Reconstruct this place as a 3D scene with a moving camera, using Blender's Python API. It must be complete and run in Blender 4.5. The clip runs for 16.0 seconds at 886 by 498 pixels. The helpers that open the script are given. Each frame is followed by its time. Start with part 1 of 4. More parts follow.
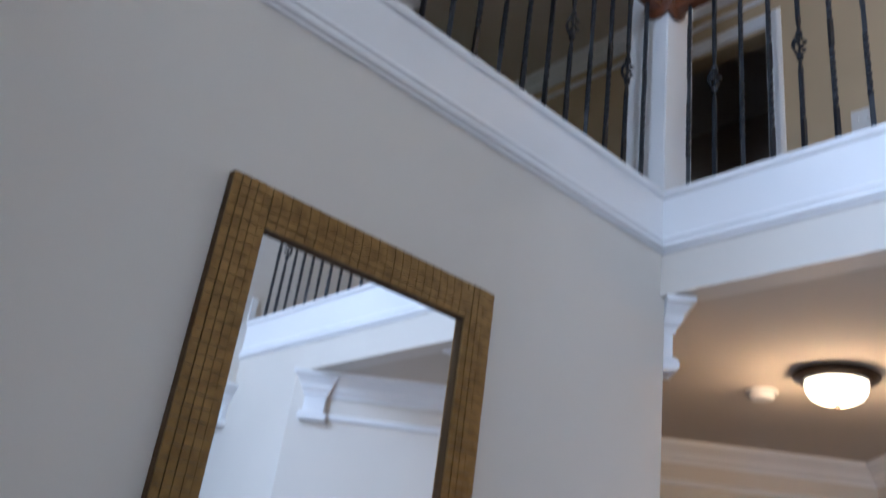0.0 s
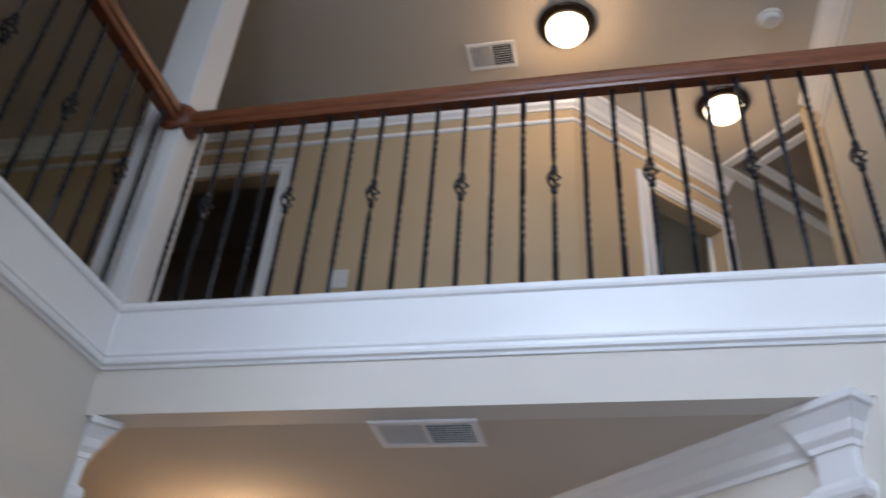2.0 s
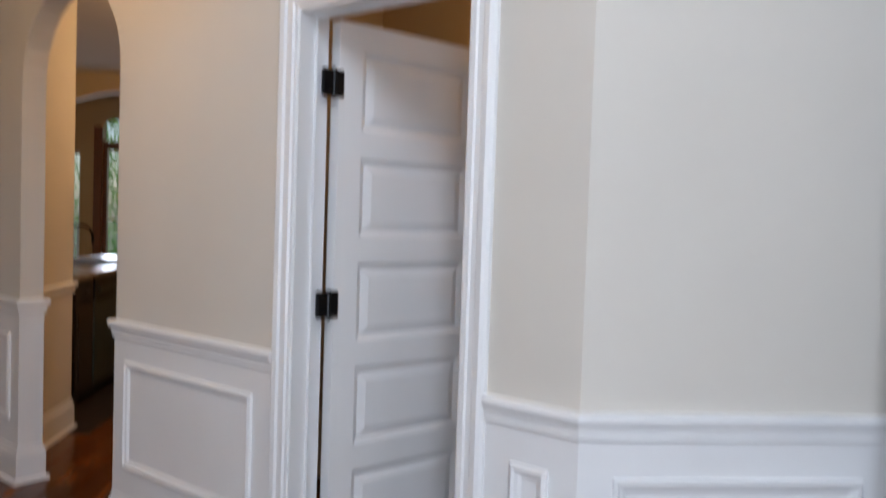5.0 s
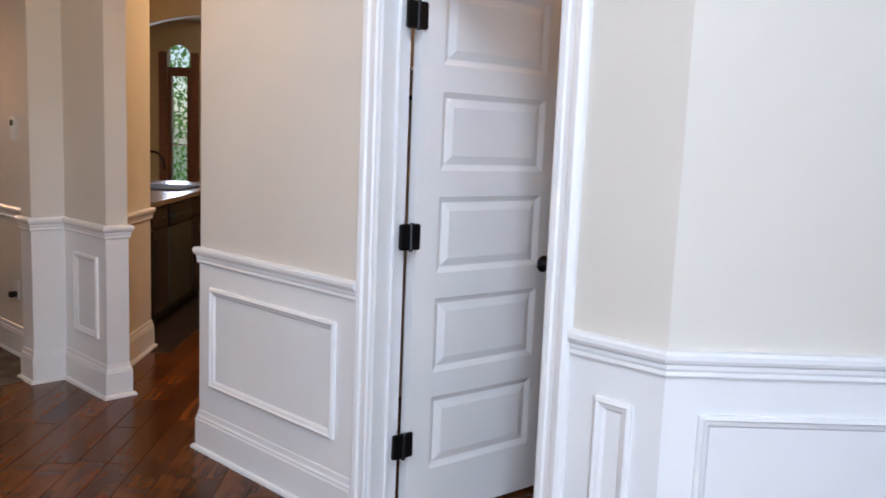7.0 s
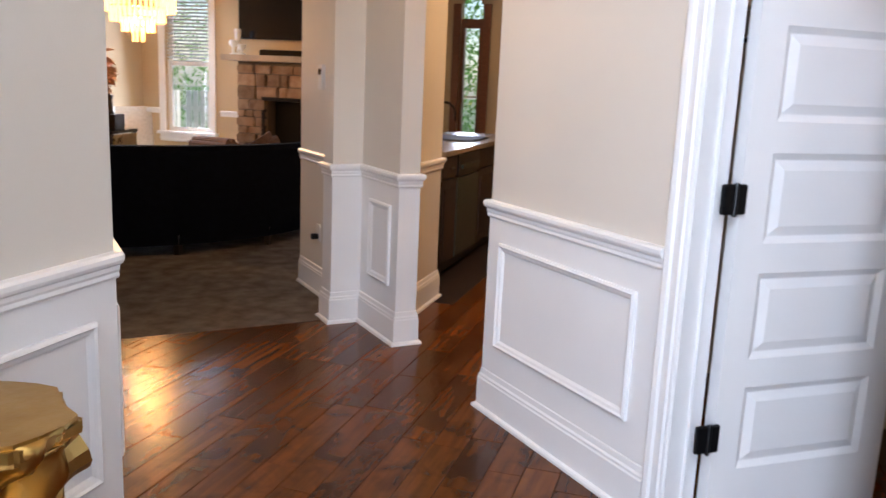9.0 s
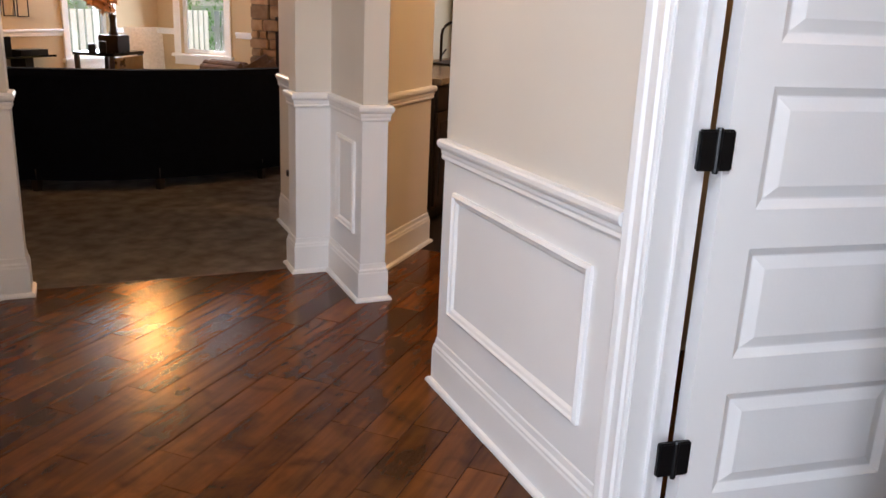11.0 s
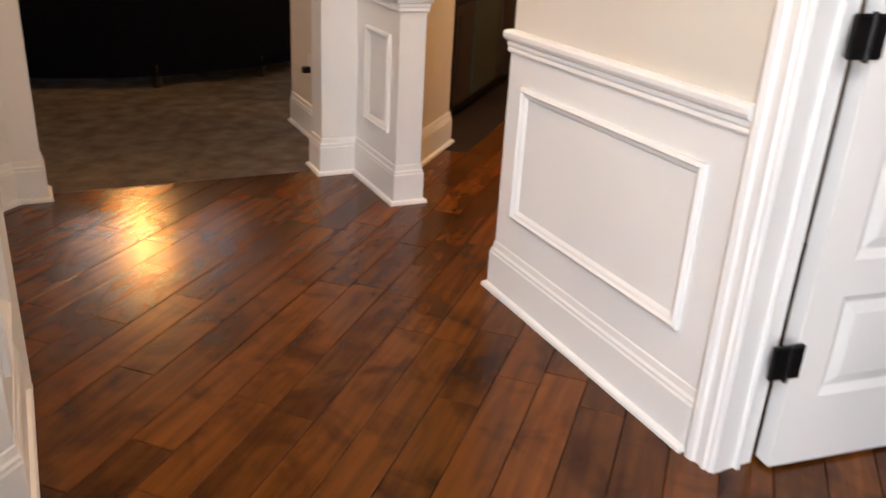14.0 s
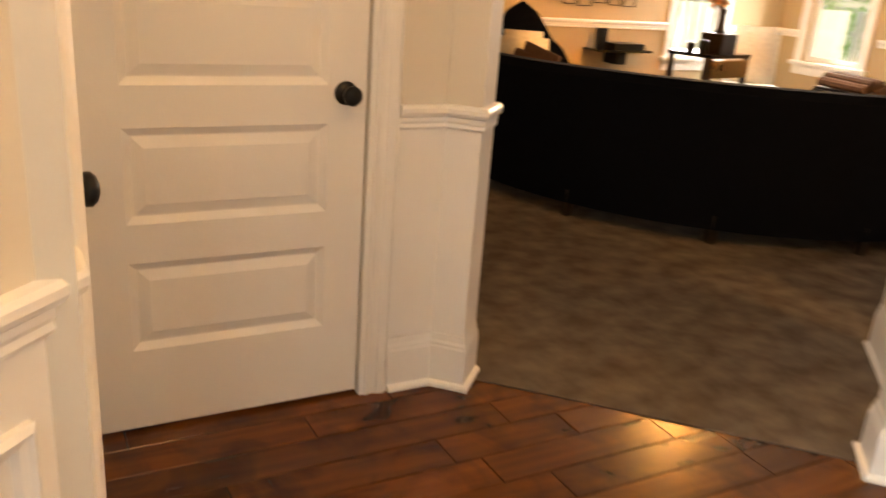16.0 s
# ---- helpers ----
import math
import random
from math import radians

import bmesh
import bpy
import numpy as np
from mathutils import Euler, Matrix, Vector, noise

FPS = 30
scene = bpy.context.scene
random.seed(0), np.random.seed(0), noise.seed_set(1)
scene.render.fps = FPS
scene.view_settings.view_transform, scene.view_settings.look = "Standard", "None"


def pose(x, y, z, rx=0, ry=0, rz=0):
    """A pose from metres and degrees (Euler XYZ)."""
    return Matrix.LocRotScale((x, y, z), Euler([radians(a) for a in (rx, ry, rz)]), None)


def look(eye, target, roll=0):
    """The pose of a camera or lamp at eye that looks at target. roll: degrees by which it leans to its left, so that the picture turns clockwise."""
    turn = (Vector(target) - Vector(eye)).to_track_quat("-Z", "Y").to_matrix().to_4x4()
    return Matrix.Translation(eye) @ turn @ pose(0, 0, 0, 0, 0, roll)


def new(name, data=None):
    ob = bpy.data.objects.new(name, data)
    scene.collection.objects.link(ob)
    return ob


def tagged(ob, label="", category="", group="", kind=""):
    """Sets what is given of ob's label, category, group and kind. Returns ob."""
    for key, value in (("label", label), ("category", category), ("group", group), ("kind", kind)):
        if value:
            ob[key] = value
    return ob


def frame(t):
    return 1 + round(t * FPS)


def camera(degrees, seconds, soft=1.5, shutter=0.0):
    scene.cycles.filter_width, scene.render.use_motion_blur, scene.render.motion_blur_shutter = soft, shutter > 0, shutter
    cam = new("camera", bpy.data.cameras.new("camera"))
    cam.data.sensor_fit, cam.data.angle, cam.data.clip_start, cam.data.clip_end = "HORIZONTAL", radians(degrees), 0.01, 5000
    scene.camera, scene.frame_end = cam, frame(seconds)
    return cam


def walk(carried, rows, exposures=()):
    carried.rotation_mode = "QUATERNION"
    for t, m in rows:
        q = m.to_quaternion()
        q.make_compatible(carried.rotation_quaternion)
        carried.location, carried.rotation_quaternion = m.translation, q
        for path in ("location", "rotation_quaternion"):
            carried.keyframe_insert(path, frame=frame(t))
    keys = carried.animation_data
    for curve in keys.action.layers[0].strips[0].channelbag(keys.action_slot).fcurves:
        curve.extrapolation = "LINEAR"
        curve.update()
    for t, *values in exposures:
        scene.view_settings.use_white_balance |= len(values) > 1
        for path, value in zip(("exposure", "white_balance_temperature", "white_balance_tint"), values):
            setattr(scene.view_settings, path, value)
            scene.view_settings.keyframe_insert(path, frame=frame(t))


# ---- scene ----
cam = camera(56.4, 16.0, shutter=0.4)
PATH = [
    (0, (0.271, 0.063, 1.68), (1.431, 1.474, 2.495), 8.3),
    (0.5, (0.261, 0.11, 1.752), (1.343, 1.385, 2.849), 10.3),
    (1, (0.255, 0.038, 1.786), (1.419, 1.155, 2.968), 10.6),
    (1.5, (0.319, 0.003, 1.78), (1.731, 0.779, 2.966), 7.2),
    (2, (0.37, -0.035, 1.785), (1.958, 0.352, 2.937), 4.4),
    (2.5, (0.386, -0.075, 1.786), (2.044, 0.015, 2.901), 2.6),
    (3, (0.405, -0.114, 1.771), (2.109, -0.225, 2.812), 1.9),
    (3.5, (0.412, -0.145, 1.729), (2.201, -0.339, 2.601), 1.4),
    (4, (0.418, -0.124, 1.636), (2.311, -0.326, 2.249), 0.9),
    (4.5, (0.399, -0.113, 1.465), (2.369, -0.278, 1.77), 2.2),
    (5, (0.424, -0.119, 1.387), (2.412, -0.313, 1.307), 1.9),
    (5.2, (0.447, -0.14, 1.476), (2.417, -0.345, 1.201), 1.9),
    (7.3, (0.398, 0.031, 1.406), (2.383, 0.022, 1.157), 2.6),
    (7.5, (0.423, 0.06, 1.404), (2.407, 0.138, 1.163), 2.8),
    (8, (0.438, 0.108, 1.396), (2.4, 0.372, 1.112), 2.5),
    (8.5, (0.484, 0.127, 1.385), (2.409, 0.534, 1.031), 1.3),
    (9, (0.686, 0.11, 1.373), (2.563, 0.674, 0.979), 2.5),
    (9.2, (0.788, 0.097, 1.377), (2.646, 0.715, 0.968), 2.9),
    (11.5, (1.397, -0.109, 1.342), (3.18, 0.568, 0.742), 1.9),
    (12, (1.31, 0.03, 1.329), (3.089, 0.689, 0.694), 0.6),
    (12.5, (1.171, 0.148, 1.323), (2.97, 0.687, 0.636), 0.8),
    (13, (1.116, 0.182, 1.328), (2.923, 0.66, 0.616), 2.5),
    (13.5, (1.178, 0.213, 1.303), (2.975, 0.674, 0.556), 2.5),
    (14, (1.362, 0.262, 1.289), (3.115, 0.819, 0.503), 3.3),
    (14.5, (1.667, 0.345, 1.305), (3.332, 1.15, 0.544), 5.2),
    (15, (2.042, 0.472, 1.318), (3.612, 1.484, 0.603), 4.8),
    (15.5, (2.401, 0.602, 1.298), (3.686, 1.986, 0.638), 4.8),
    (16, (2.759, 0.841, 1.299), (3.672, 2.496, 0.644), 4.3),
]
EXPOSURES = [(0, -0.22, 5150, 10), (1, 0.12, 5450, 10), (1.5, -0.15, 5500, 10), (2.5, -0.86, 5950, 10), (3.5, -0.80, 6100, 10), (4, -0.70, 6150, 10), (5, -0.18, 6250, 10), (7.5, 0.35, 6000, 11), (9, 0.65, 6000, 12), (11.5, 0.48, 6650, 12), (12.5, 0.65, 7050, 12), (13.5, 0.76, 7200, 12), (14.5, 0.88, 7300, 12), (15, 0.98, 7750, 11.5), (16, 1.22, 8900, 10)]
walk(cam, [(t, look(eye, target, roll)) for t, eye, target, roll in PATH], EXPOSURES)

# ---- world and large lights ----
world = bpy.data.worlds.new("sky")
scene.world = world
world.use_nodes = True
wn = world.node_tree.nodes
sky = wn.new("ShaderNodeTexSky")
sky.sky_type, sky.sun_disc, sky.sun_elevation, sky.sun_rotation = "NISHITA", False, radians(60), radians(180)
world.node_tree.links.new(sky.outputs[0], wn["Background"].inputs[0])
wn["Background"].inputs[1].default_value = 0.15
sun = bpy.data.lights.new("sun", "SUN")
sun.energy, sun.angle, sun.color = 5.0, radians(0.6), (1.0, 0.95, 0.88)
new("sun", sun).matrix_world = look((0, -20, 34.6), (0, 0, 0))


def area_lamp(name, eye, target, width, height, power, colour):
    lamp = bpy.data.lights.new(name, "AREA")
    lamp.shape, lamp.size, lamp.size_y, lamp.energy, lamp.color = "RECTANGLE", width, height, power, colour
    ob = new(name, lamp)
    ob.matrix_world = look(eye, target)
    return ob


def bulb(name, place, power, colour, radius=0.07):
    """A point light: that of a bowl lamp, which its pan shades close round it, or bare added fill."""
    lamp = bpy.data.lights.new(name, "POINT")
    lamp.energy, lamp.color, lamp.shadow_soft_size = power, colour, radius
    ob = new(name, lamp)
    ob.location = place
    return ob


WARM, DAY = (1.0, 0.60, 0.28), (0.78, 0.86, 1.0)
area_lamp("foyer_high_window_light", (-1.66, 0.05, 4.5), (2, 0.0, 3.2), 1.0, 1.5, 135, DAY)
# Added in the bare, unseen entrance opening to brighten the low walls.
area_lamp("entrance_glass_light", (-1.66, 0.05, 1.2), (2, 0.1, 1.1), 1.0, 2.0, 68, DAY)
# Added fill before the solid dining wall, which has no window.
area_lamp("dining_window_light", (0.3, -4.85, 1.6), (1.9, 0, 1.3), 1.8, 1.5, 30, DAY)
area_lamp("living_east_window_light", (9.84, 6.30, 1.50), (6, 5, 1.0), 0.68, 1.7, 30, DAY)
area_lamp("living_north_window_light", (8.78, 6.94, 1.50), (6.5, 4, 0.8), 0.60, 1.7, 30, DAY)
area_lamp("kitchen_window_light", (10.92, 2.95, 1.3), (6, 2, 1.0), 0.2, 1.4, 12, DAY)
bulb("hall_bulb", (3.384, 1.391, 2.60), 14.5, WARM)
bulb("landing_bulb", (3.43, 0.105, 5.36), 11, WARM)
bulb("corridor_bulb", (4.17, -0.78, 5.36), 5.5, WARM)
# Fill added to warm the kitchen side; no lamp hangs here.
bulb("kitchen_bulb", (6.2, 0.5, 2.45), 45, WARM)
chandelier_bulb = bpy.data.lights.new("chandelier_bulb", "POINT")
chandelier_bulb.energy, chandelier_bulb.color, chandelier_bulb.shadow_soft_size = 72, (1.0, 0.50, 0.17), 0.12
new("chandelier_bulb", chandelier_bulb).location = (7.22, 5.03, 1.78)
# Fill added inside the closet, without a fitting.
bulb("closet_bulb", (3.75, -0.85, 2.6), 7, WARM)

# ---- materials ----


def material(name, colour, rough=0.5, metal=0.0, second=None, scale=8.0, detail=4.0, bump=0.0, bump_scale=60.0, spec=0.5, stretch=(1, 1, 1), rough_var=0.0, random_value=0.0):
    m = bpy.data.materials.new(name)
    m.use_nodes = True
    n, l = m.node_tree.nodes, m.node_tree.links
    b = n["Principled BSDF"]
    b.inputs["Roughness"].default_value, b.inputs["Metallic"].default_value = rough, metal
    b.inputs["Specular IOR Level"].default_value = spec
    co = n.new("ShaderNodeTexCoord")
    mp = n.new("ShaderNodeMapping")
    mp.inputs["Scale"].default_value = stretch
    l.new(co.outputs["Object"], mp.inputs["Vector"])
    no = n.new("ShaderNodeTexNoise")
    no.inputs["Scale"].default_value, no.inputs["Detail"].default_value = scale, detail
    l.new(mp.outputs[0], no.inputs["Vector"])
    ramp = n.new("ShaderNodeValToRGB")
    second = second or tuple(c * 0.93 for c in colour)
    ramp.color_ramp.elements[0].position, ramp.color_ramp.elements[1].position = 0.32, 0.68
    ramp.color_ramp.elements[0].color, ramp.color_ramp.elements[1].color = (*colour, 1), (*second, 1)
    l.new(no.outputs["Fac"], ramp.inputs[0])
    out = ramp.outputs[0]
    if random_value:
        info, hsv, mr = n.new("ShaderNodeObjectInfo"), n.new("ShaderNodeHueSaturation"), n.new("ShaderNodeMapRange")
        mr.inputs["To Min"].default_value, mr.inputs["To Max"].default_value = 1 - random_value, 1 + random_value
        l.new(info.outputs["Random"], mr.inputs["Value"])
        l.new(mr.outputs[0], hsv.inputs["Value"])
        l.new(out, hsv.inputs["Color"])
        out = hsv.outputs[0]
    l.new(out, b.inputs["Base Color"])
    if rough_var:
        mr2 = n.new("ShaderNodeMapRange")
        mr2.inputs["To Min"].default_value, mr2.inputs["To Max"].default_value = rough - rough_var, rough + rough_var
        l.new(no.outputs["Fac"], mr2.inputs["Value"])
        l.new(mr2.outputs[0], b.inputs["Roughness"])
    if bump:
        fine, bp = n.new("ShaderNodeTexNoise"), n.new("ShaderNodeBump")
        fine.inputs["Scale"].default_value, fine.inputs["Detail"].default_value = bump_scale, 3
        l.new(mp.outputs[0], fine.inputs["Vector"])
        bp.inputs["Strength"].default_value, bp.inputs["Distance"].default_value = bump, 0.004
        l.new(fine.outputs["Fac"], bp.inputs["Height"])
        l.new(bp.outputs[0], b.inputs["Normal"])
    return m


def glowing(name, colour, strength):
    m = bpy.data.materials.new(name)
    m.use_nodes = True
    b = m.node_tree.nodes["Principled BSDF"]
    b.inputs["Base Color"].default_value = (*colour, 1)
    b.inputs["Emission Color"].default_value, b.inputs["Emission Strength"].default_value = (*colour, 1), strength
    return m


WALL = material("greige_wall_paint", (0.66, 0.62, 0.555), 0.62, second=(0.69, 0.65, 0.585), scale=1.6, bump=0.12, bump_scale=260, spec=0.35)
TAN = material("tan_wall_paint", (0.50, 0.385, 0.235), 0.62, second=(0.53, 0.41, 0.255), scale=1.6, bump=0.12, bump_scale=260, spec=0.35)
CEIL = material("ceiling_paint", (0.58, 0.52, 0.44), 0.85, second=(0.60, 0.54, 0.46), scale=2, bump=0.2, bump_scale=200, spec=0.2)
WHITE = material("white_trim_paint", (0.80, 0.80, 0.80), 0.33, second=(0.83, 0.83, 0.83), scale=3, bump=0.06, bump_scale=120)
CARPET = material("taupe_carpet", (0.098, 0.079, 0.063), 0.97, second=(0.190, 0.159, 0.132), scale=8, detail=10, bump=0.9, bump_scale=170, spec=0.1)
IRON = material("black_wrought_iron", (0.012, 0.014, 0.018), 0.38, 0.4, second=(0.02, 0.022, 0.028), scale=40, bump=0.3, bump_scale=150)
BLACK = material("black_hardware", (0.010, 0.010, 0.011), 0.32, 0.5, scale=50)
MIRROR = material("mirror_glass", (0.92, 0.93, 0.93), 0.02, 1.0, second=(0.92, 0.93, 0.93))
GOLDFRAME = material("antique_gold_frame", (0.33, 0.195, 0.06), 0.42, 0.65, second=(0.20, 0.115, 0.035), scale=30, bump=0.3, bump_scale=120)
DARKGOLD = material("dark_gold_groove", (0.10, 0.055, 0.02), 0.6, 0.4)
GOLD = material("gold_leaf", (0.62, 0.40, 0.13), 0.30, 1.0, second=(0.50, 0.30, 0.08), scale=7, bump=0.5, bump_scale=30, rough_var=0.1)
GOLDSAW = material("satin_gold_cut", (0.50, 0.33, 0.11), 0.42, 0.9, second=(0.44, 0.28, 0.09), scale=14, bump=0.15, bump_scale=40)
OAK = material("oak_handrail", (0.13, 0.042, 0.017), 0.30, second=(0.20, 0.068, 0.028), scale=9, stretch=(1.5, 1.5, 9), bump=0.2, bump_scale=30)
NAVY = material("black_navy_velvet", (0.0028, 0.0034, 0.006), 0.95, second=(0.004, 0.005, 0.009), scale=20, spec=0.05, bump=0.3, bump_scale=300)
DARKWOOD = material("espresso_wood", (0.016, 0.010, 0.0075), 0.5, second=(0.026, 0.015, 0.010), scale=5, stretch=(1, 1, 0.15), bump=0.15)
STEEL = material("grey_green_steel", (0.055, 0.07, 0.055), 0.38, 0.6, second=(0.07, 0.085, 0.068), stretch=(1, 1, 12), scale=6)
GRANITE = material("speckled_granite", (0.16, 0.115, 0.07), 0.26, second=(0.36, 0.28, 0.19), scale=90, detail=2)
STONE = material("fieldstone", (0.17, 0.095, 0.050), 0.85, second=(0.27, 0.185, 0.12), scale=9, bump=0.8, bump_scale=30, random_value=0.35)
MORTAR = material("mortar", (0.12, 0.09, 0.065), 0.95, bump=0.6, bump_scale=80)
SLATE = material("pale_stone_slab", (0.42, 0.35, 0.27), 0.7, second=(0.32, 0.26, 0.20), bump=0.6, bump_scale=30)
SINK = material("matt_dark_sink", (0.03, 0.028, 0.025), 0.65, second=(0.045, 0.04, 0.036), scale=30, spec=0.25)
SCREEN = material("black_screen", (0.006, 0.006, 0.007), 0.12)
FROST = glowing("lit_frosted_glass", (1.0, 0.80, 0.52), 6.0)
CRYSTAL = glowing("lit_amber_crystal", (1.0, 0.60, 0.18), 2.2)
BRONZE = material("oiled_bronze", (0.035, 0.022, 0.014), 0.35, 0.8)
PILLOW = material("cream_fur", (0.66, 0.60, 0.50), 0.95, second=(0.78, 0.72, 0.62), scale=40, bump=1.0, bump_scale=120)
BROWN = material("brown_fabric", (0.085, 0.040, 0.020), 0.9, second=(0.12, 0.06, 0.03), scale=30, bump=0.4, bump_scale=200)
LEAFGOLD = material("dried_copper_leaf", (0.55, 0.27, 0.12), 0.5, 0.15, second=(0.62, 0.34, 0.16), scale=12)
PLASTIC = material("white_plastic", (0.74, 0.73, 0.70), 0.4)
BLIND = material("white_blind_slat", (0.72, 0.76, 0.78), 0.5)
GRASS = material("lawn", (0.075, 0.10, 0.05), 0.95, second=(0.11, 0.14, 0.07), scale=3)
LEAF = material("garden_foliage", (0.08, 0.20, 0.04), 0.6, second=(0.12, 0.28, 0.06), scale=5)
FENCE = material("pale_fence_wood", (0.60, 0.58, 0.52), 0.8, second=(0.68, 0.66, 0.60), scale=6)
leaf_nodes, leaf_links = LEAF.node_tree.nodes, LEAF.node_tree.links
through_leaf, leaf_mix = leaf_nodes.new("ShaderNodeBsdfTranslucent"), leaf_nodes.new("ShaderNodeMixShader")
through_leaf.inputs[0].default_value = (0.22, 0.42, 0.10, 1)
leaf_mix.inputs[0].default_value = 0.5
leaf_links.new(leaf_nodes["Principled BSDF"].outputs[0], leaf_mix.inputs[1])
leaf_links.new(through_leaf.outputs[0], leaf_mix.inputs[2])
leaf_links.new(leaf_mix.outputs[0], leaf_nodes["Material Output"].inputs[0])
# Shade of the unlit upstairs room is put into this taupe.
DARKROOM = material("shade_darkened_taupe", (0.30, 0.24, 0.18), 0.8)
CLOTH = material("dark_clothes", (0.05, 0.045, 0.05), 0.9, second=(0.16, 0.14, 0.13), scale=3)


def plank_material():
    m = material("hickory_plank", (0.080, 0.0230, 0.0042), 0.20, second=(0.142, 0.0432, 0.0075), scale=2.8, detail=10, stretch=(1.0, 11, 1), bump=0.09, bump_scale=14, rough_var=0.02, random_value=0.36, spec=0.27)
    n, l = m.node_tree.nodes, m.node_tree.links
    knot, ramp, mix, co = n.new("ShaderNodeTexNoise"), n.new("ShaderNodeValToRGB"), n.new("ShaderNodeMixRGB"), n.new("ShaderNodeTexCoord")
    knot.inputs["Scale"].default_value, knot.inputs["Detail"].default_value = 5.0, 5.0
    knot.inputs["Distortion"].default_value = 0.7
    l.new(co.outputs["Object"], knot.inputs["Vector"])
    ramp.color_ramp.elements[0].position, ramp.color_ramp.elements[1].position = 0.47, 0.76
    l.new(knot.outputs["Fac"], ramp.inputs[0])
    b = n["Principled BSDF"]
    info, geo, shift, add = n.new("ShaderNodeObjectInfo"), n.new("ShaderNodeNewGeometry"), n.new("ShaderNodeVectorMath"), n.new("ShaderNodeVectorMath")
    mul, total = n.new("ShaderNodeMath"), n.new("ShaderNodeMath")
    total.operation, mul.operation, mul.inputs[1].default_value = "ADD", "MULTIPLY", 60.0
    l.new(info.outputs["Random"], total.inputs[0])
    l.new(geo.outputs["Random Per Island"], total.inputs[1])
    l.new(total.outputs[0], mul.inputs[0])
    l.new(co.outputs["Object"], add.inputs[0])
    l.new(mul.outputs[0], add.inputs[1])
    l.new(add.outputs[0], knot.inputs["Vector"])
    for q in n:
        if q.bl_idname == "ShaderNodeMapping":
            l.new(add.outputs[0], q.inputs["Vector"])
        if q.bl_idname == "ShaderNodeMapRange" and q.inputs["Value"].links[0].from_node.bl_idname == "ShaderNodeObjectInfo":
            frac = n.new("ShaderNodeMath")
            frac.operation = "FRACT"
            l.new(total.outputs[0], frac.inputs[0])
            l.new(frac.outputs[0], q.inputs["Value"])
    src = b.inputs["Base Color"].links[0].from_socket
    mix.blend_type = "MULTIPLY"
    mix.inputs[2].default_value = (0.22, 0.17, 0.15, 1)
    l.new(ramp.outputs[0], mix.inputs[0])
    l.new(src, mix.inputs[1])
    l.new(mix.outputs[0], b.inputs["Base Color"])
    return m


PLANK = plank_material()


def glass_material():
    m = bpy.data.materials.new("window_glass")
    m.use_nodes = True
    n, l = m.node_tree.nodes, m.node_tree.links
    t, g, mix = n.new("ShaderNodeBsdfTransparent"), n.new("ShaderNodeBsdfGlossy"), n.new("ShaderNodeMixShader")
    g.inputs["Roughness"].default_value = 0.02
    mix.inputs[0].default_value = 0.06
    l.new(t.outputs[0], mix.inputs[1])
    l.new(g.outputs[0], mix.inputs[2])
    l.new(mix.outputs[0], n["Material Output"].inputs[0])
    return m


GLASS = glass_material()

# ---- helpers for shapes ----


def part(name, bm, mat, parent=None, label="", smooth=False):
    bmesh.ops.recalc_face_normals(bm, faces=bm.faces)
    me = bpy.data.meshes.new(name)
    bm.to_mesh(me)
    bm.free()
    me.materials.append(mat)
    if smooth:
        for p in me.polygons:
            p.use_smooth = True
    ob = new(name, me)
    if parent:
        ob.parent = parent
    if label:
        ob["label"] = label
    return ob


def thing(name, label, category, place=(0, 0, 0), turn=0, group="", kind=""):
    ob = new(name)
    ob.empty_display_size = 0.1
    ob.matrix_world = pose(*place, 0, 0, turn)
    return tagged(ob, label, category, group, kind)


def box(bm, x0, x1, y0, y1, z0, z1, m=None, bevel=0.0):
    made = bmesh.ops.create_cube(bm, size=1, matrix=Matrix.Translation(((x0 + x1) / 2, (y0 + y1) / 2, (z0 + z1) / 2)) @ Matrix.Diagonal((abs(x1 - x0), abs(y1 - y0), abs(z1 - z0), 1)))["verts"]
    if bevel:
        edges = list({e for v in made for e in v.link_edges})
        made = list({v for f in bmesh.ops.bevel(bm, geom=edges, offset=bevel, segments=2, affect="EDGES")["faces"] for v in f.verts} | {v for v in made if v.is_valid})
    if m is not None:
        bmesh.ops.transform(bm, matrix=m, verts=[v for v in made if v.is_valid])
    return bm


def boxed(*dims, m=None, bevel=0.0):
    return box(bmesh.new(), *dims, m=m, bevel=bevel)


def prism(bm, outline, z0, z1):
    low = [bm.verts.new((x, y, z0)) for x, y in outline]
    high = [bm.verts.new((x, y, z1)) for x, y in outline]
    bm.faces.new(low[::-1])
    bm.faces.new(high)
    k = len(outline)
    for i in range(k):
        bm.faces.new((low[i], low[(i + 1) % k], high[(i + 1) % k], high[i]))
    return bm


def lathe(bm, profile, steps=24, m=None):
    rings = []
    for r, z in profile:
        rings.append([bm.verts.new((r * math.cos(2 * math.pi * k / steps), r * math.sin(2 * math.pi * k / steps), z)) for k in range(steps)])
    for a, b in zip(rings, rings[1:]):
        for k in range(steps):
            bm.faces.new((a[k], a[(k + 1) % steps], b[(k + 1) % steps], b[k]))
    bm.faces.new(rings[0][::-1])
    bm.faces.new(rings[-1])
    if m is not None:
        bmesh.ops.transform(bm, matrix=m, verts=[v for ring in rings for v in ring])
    return bm


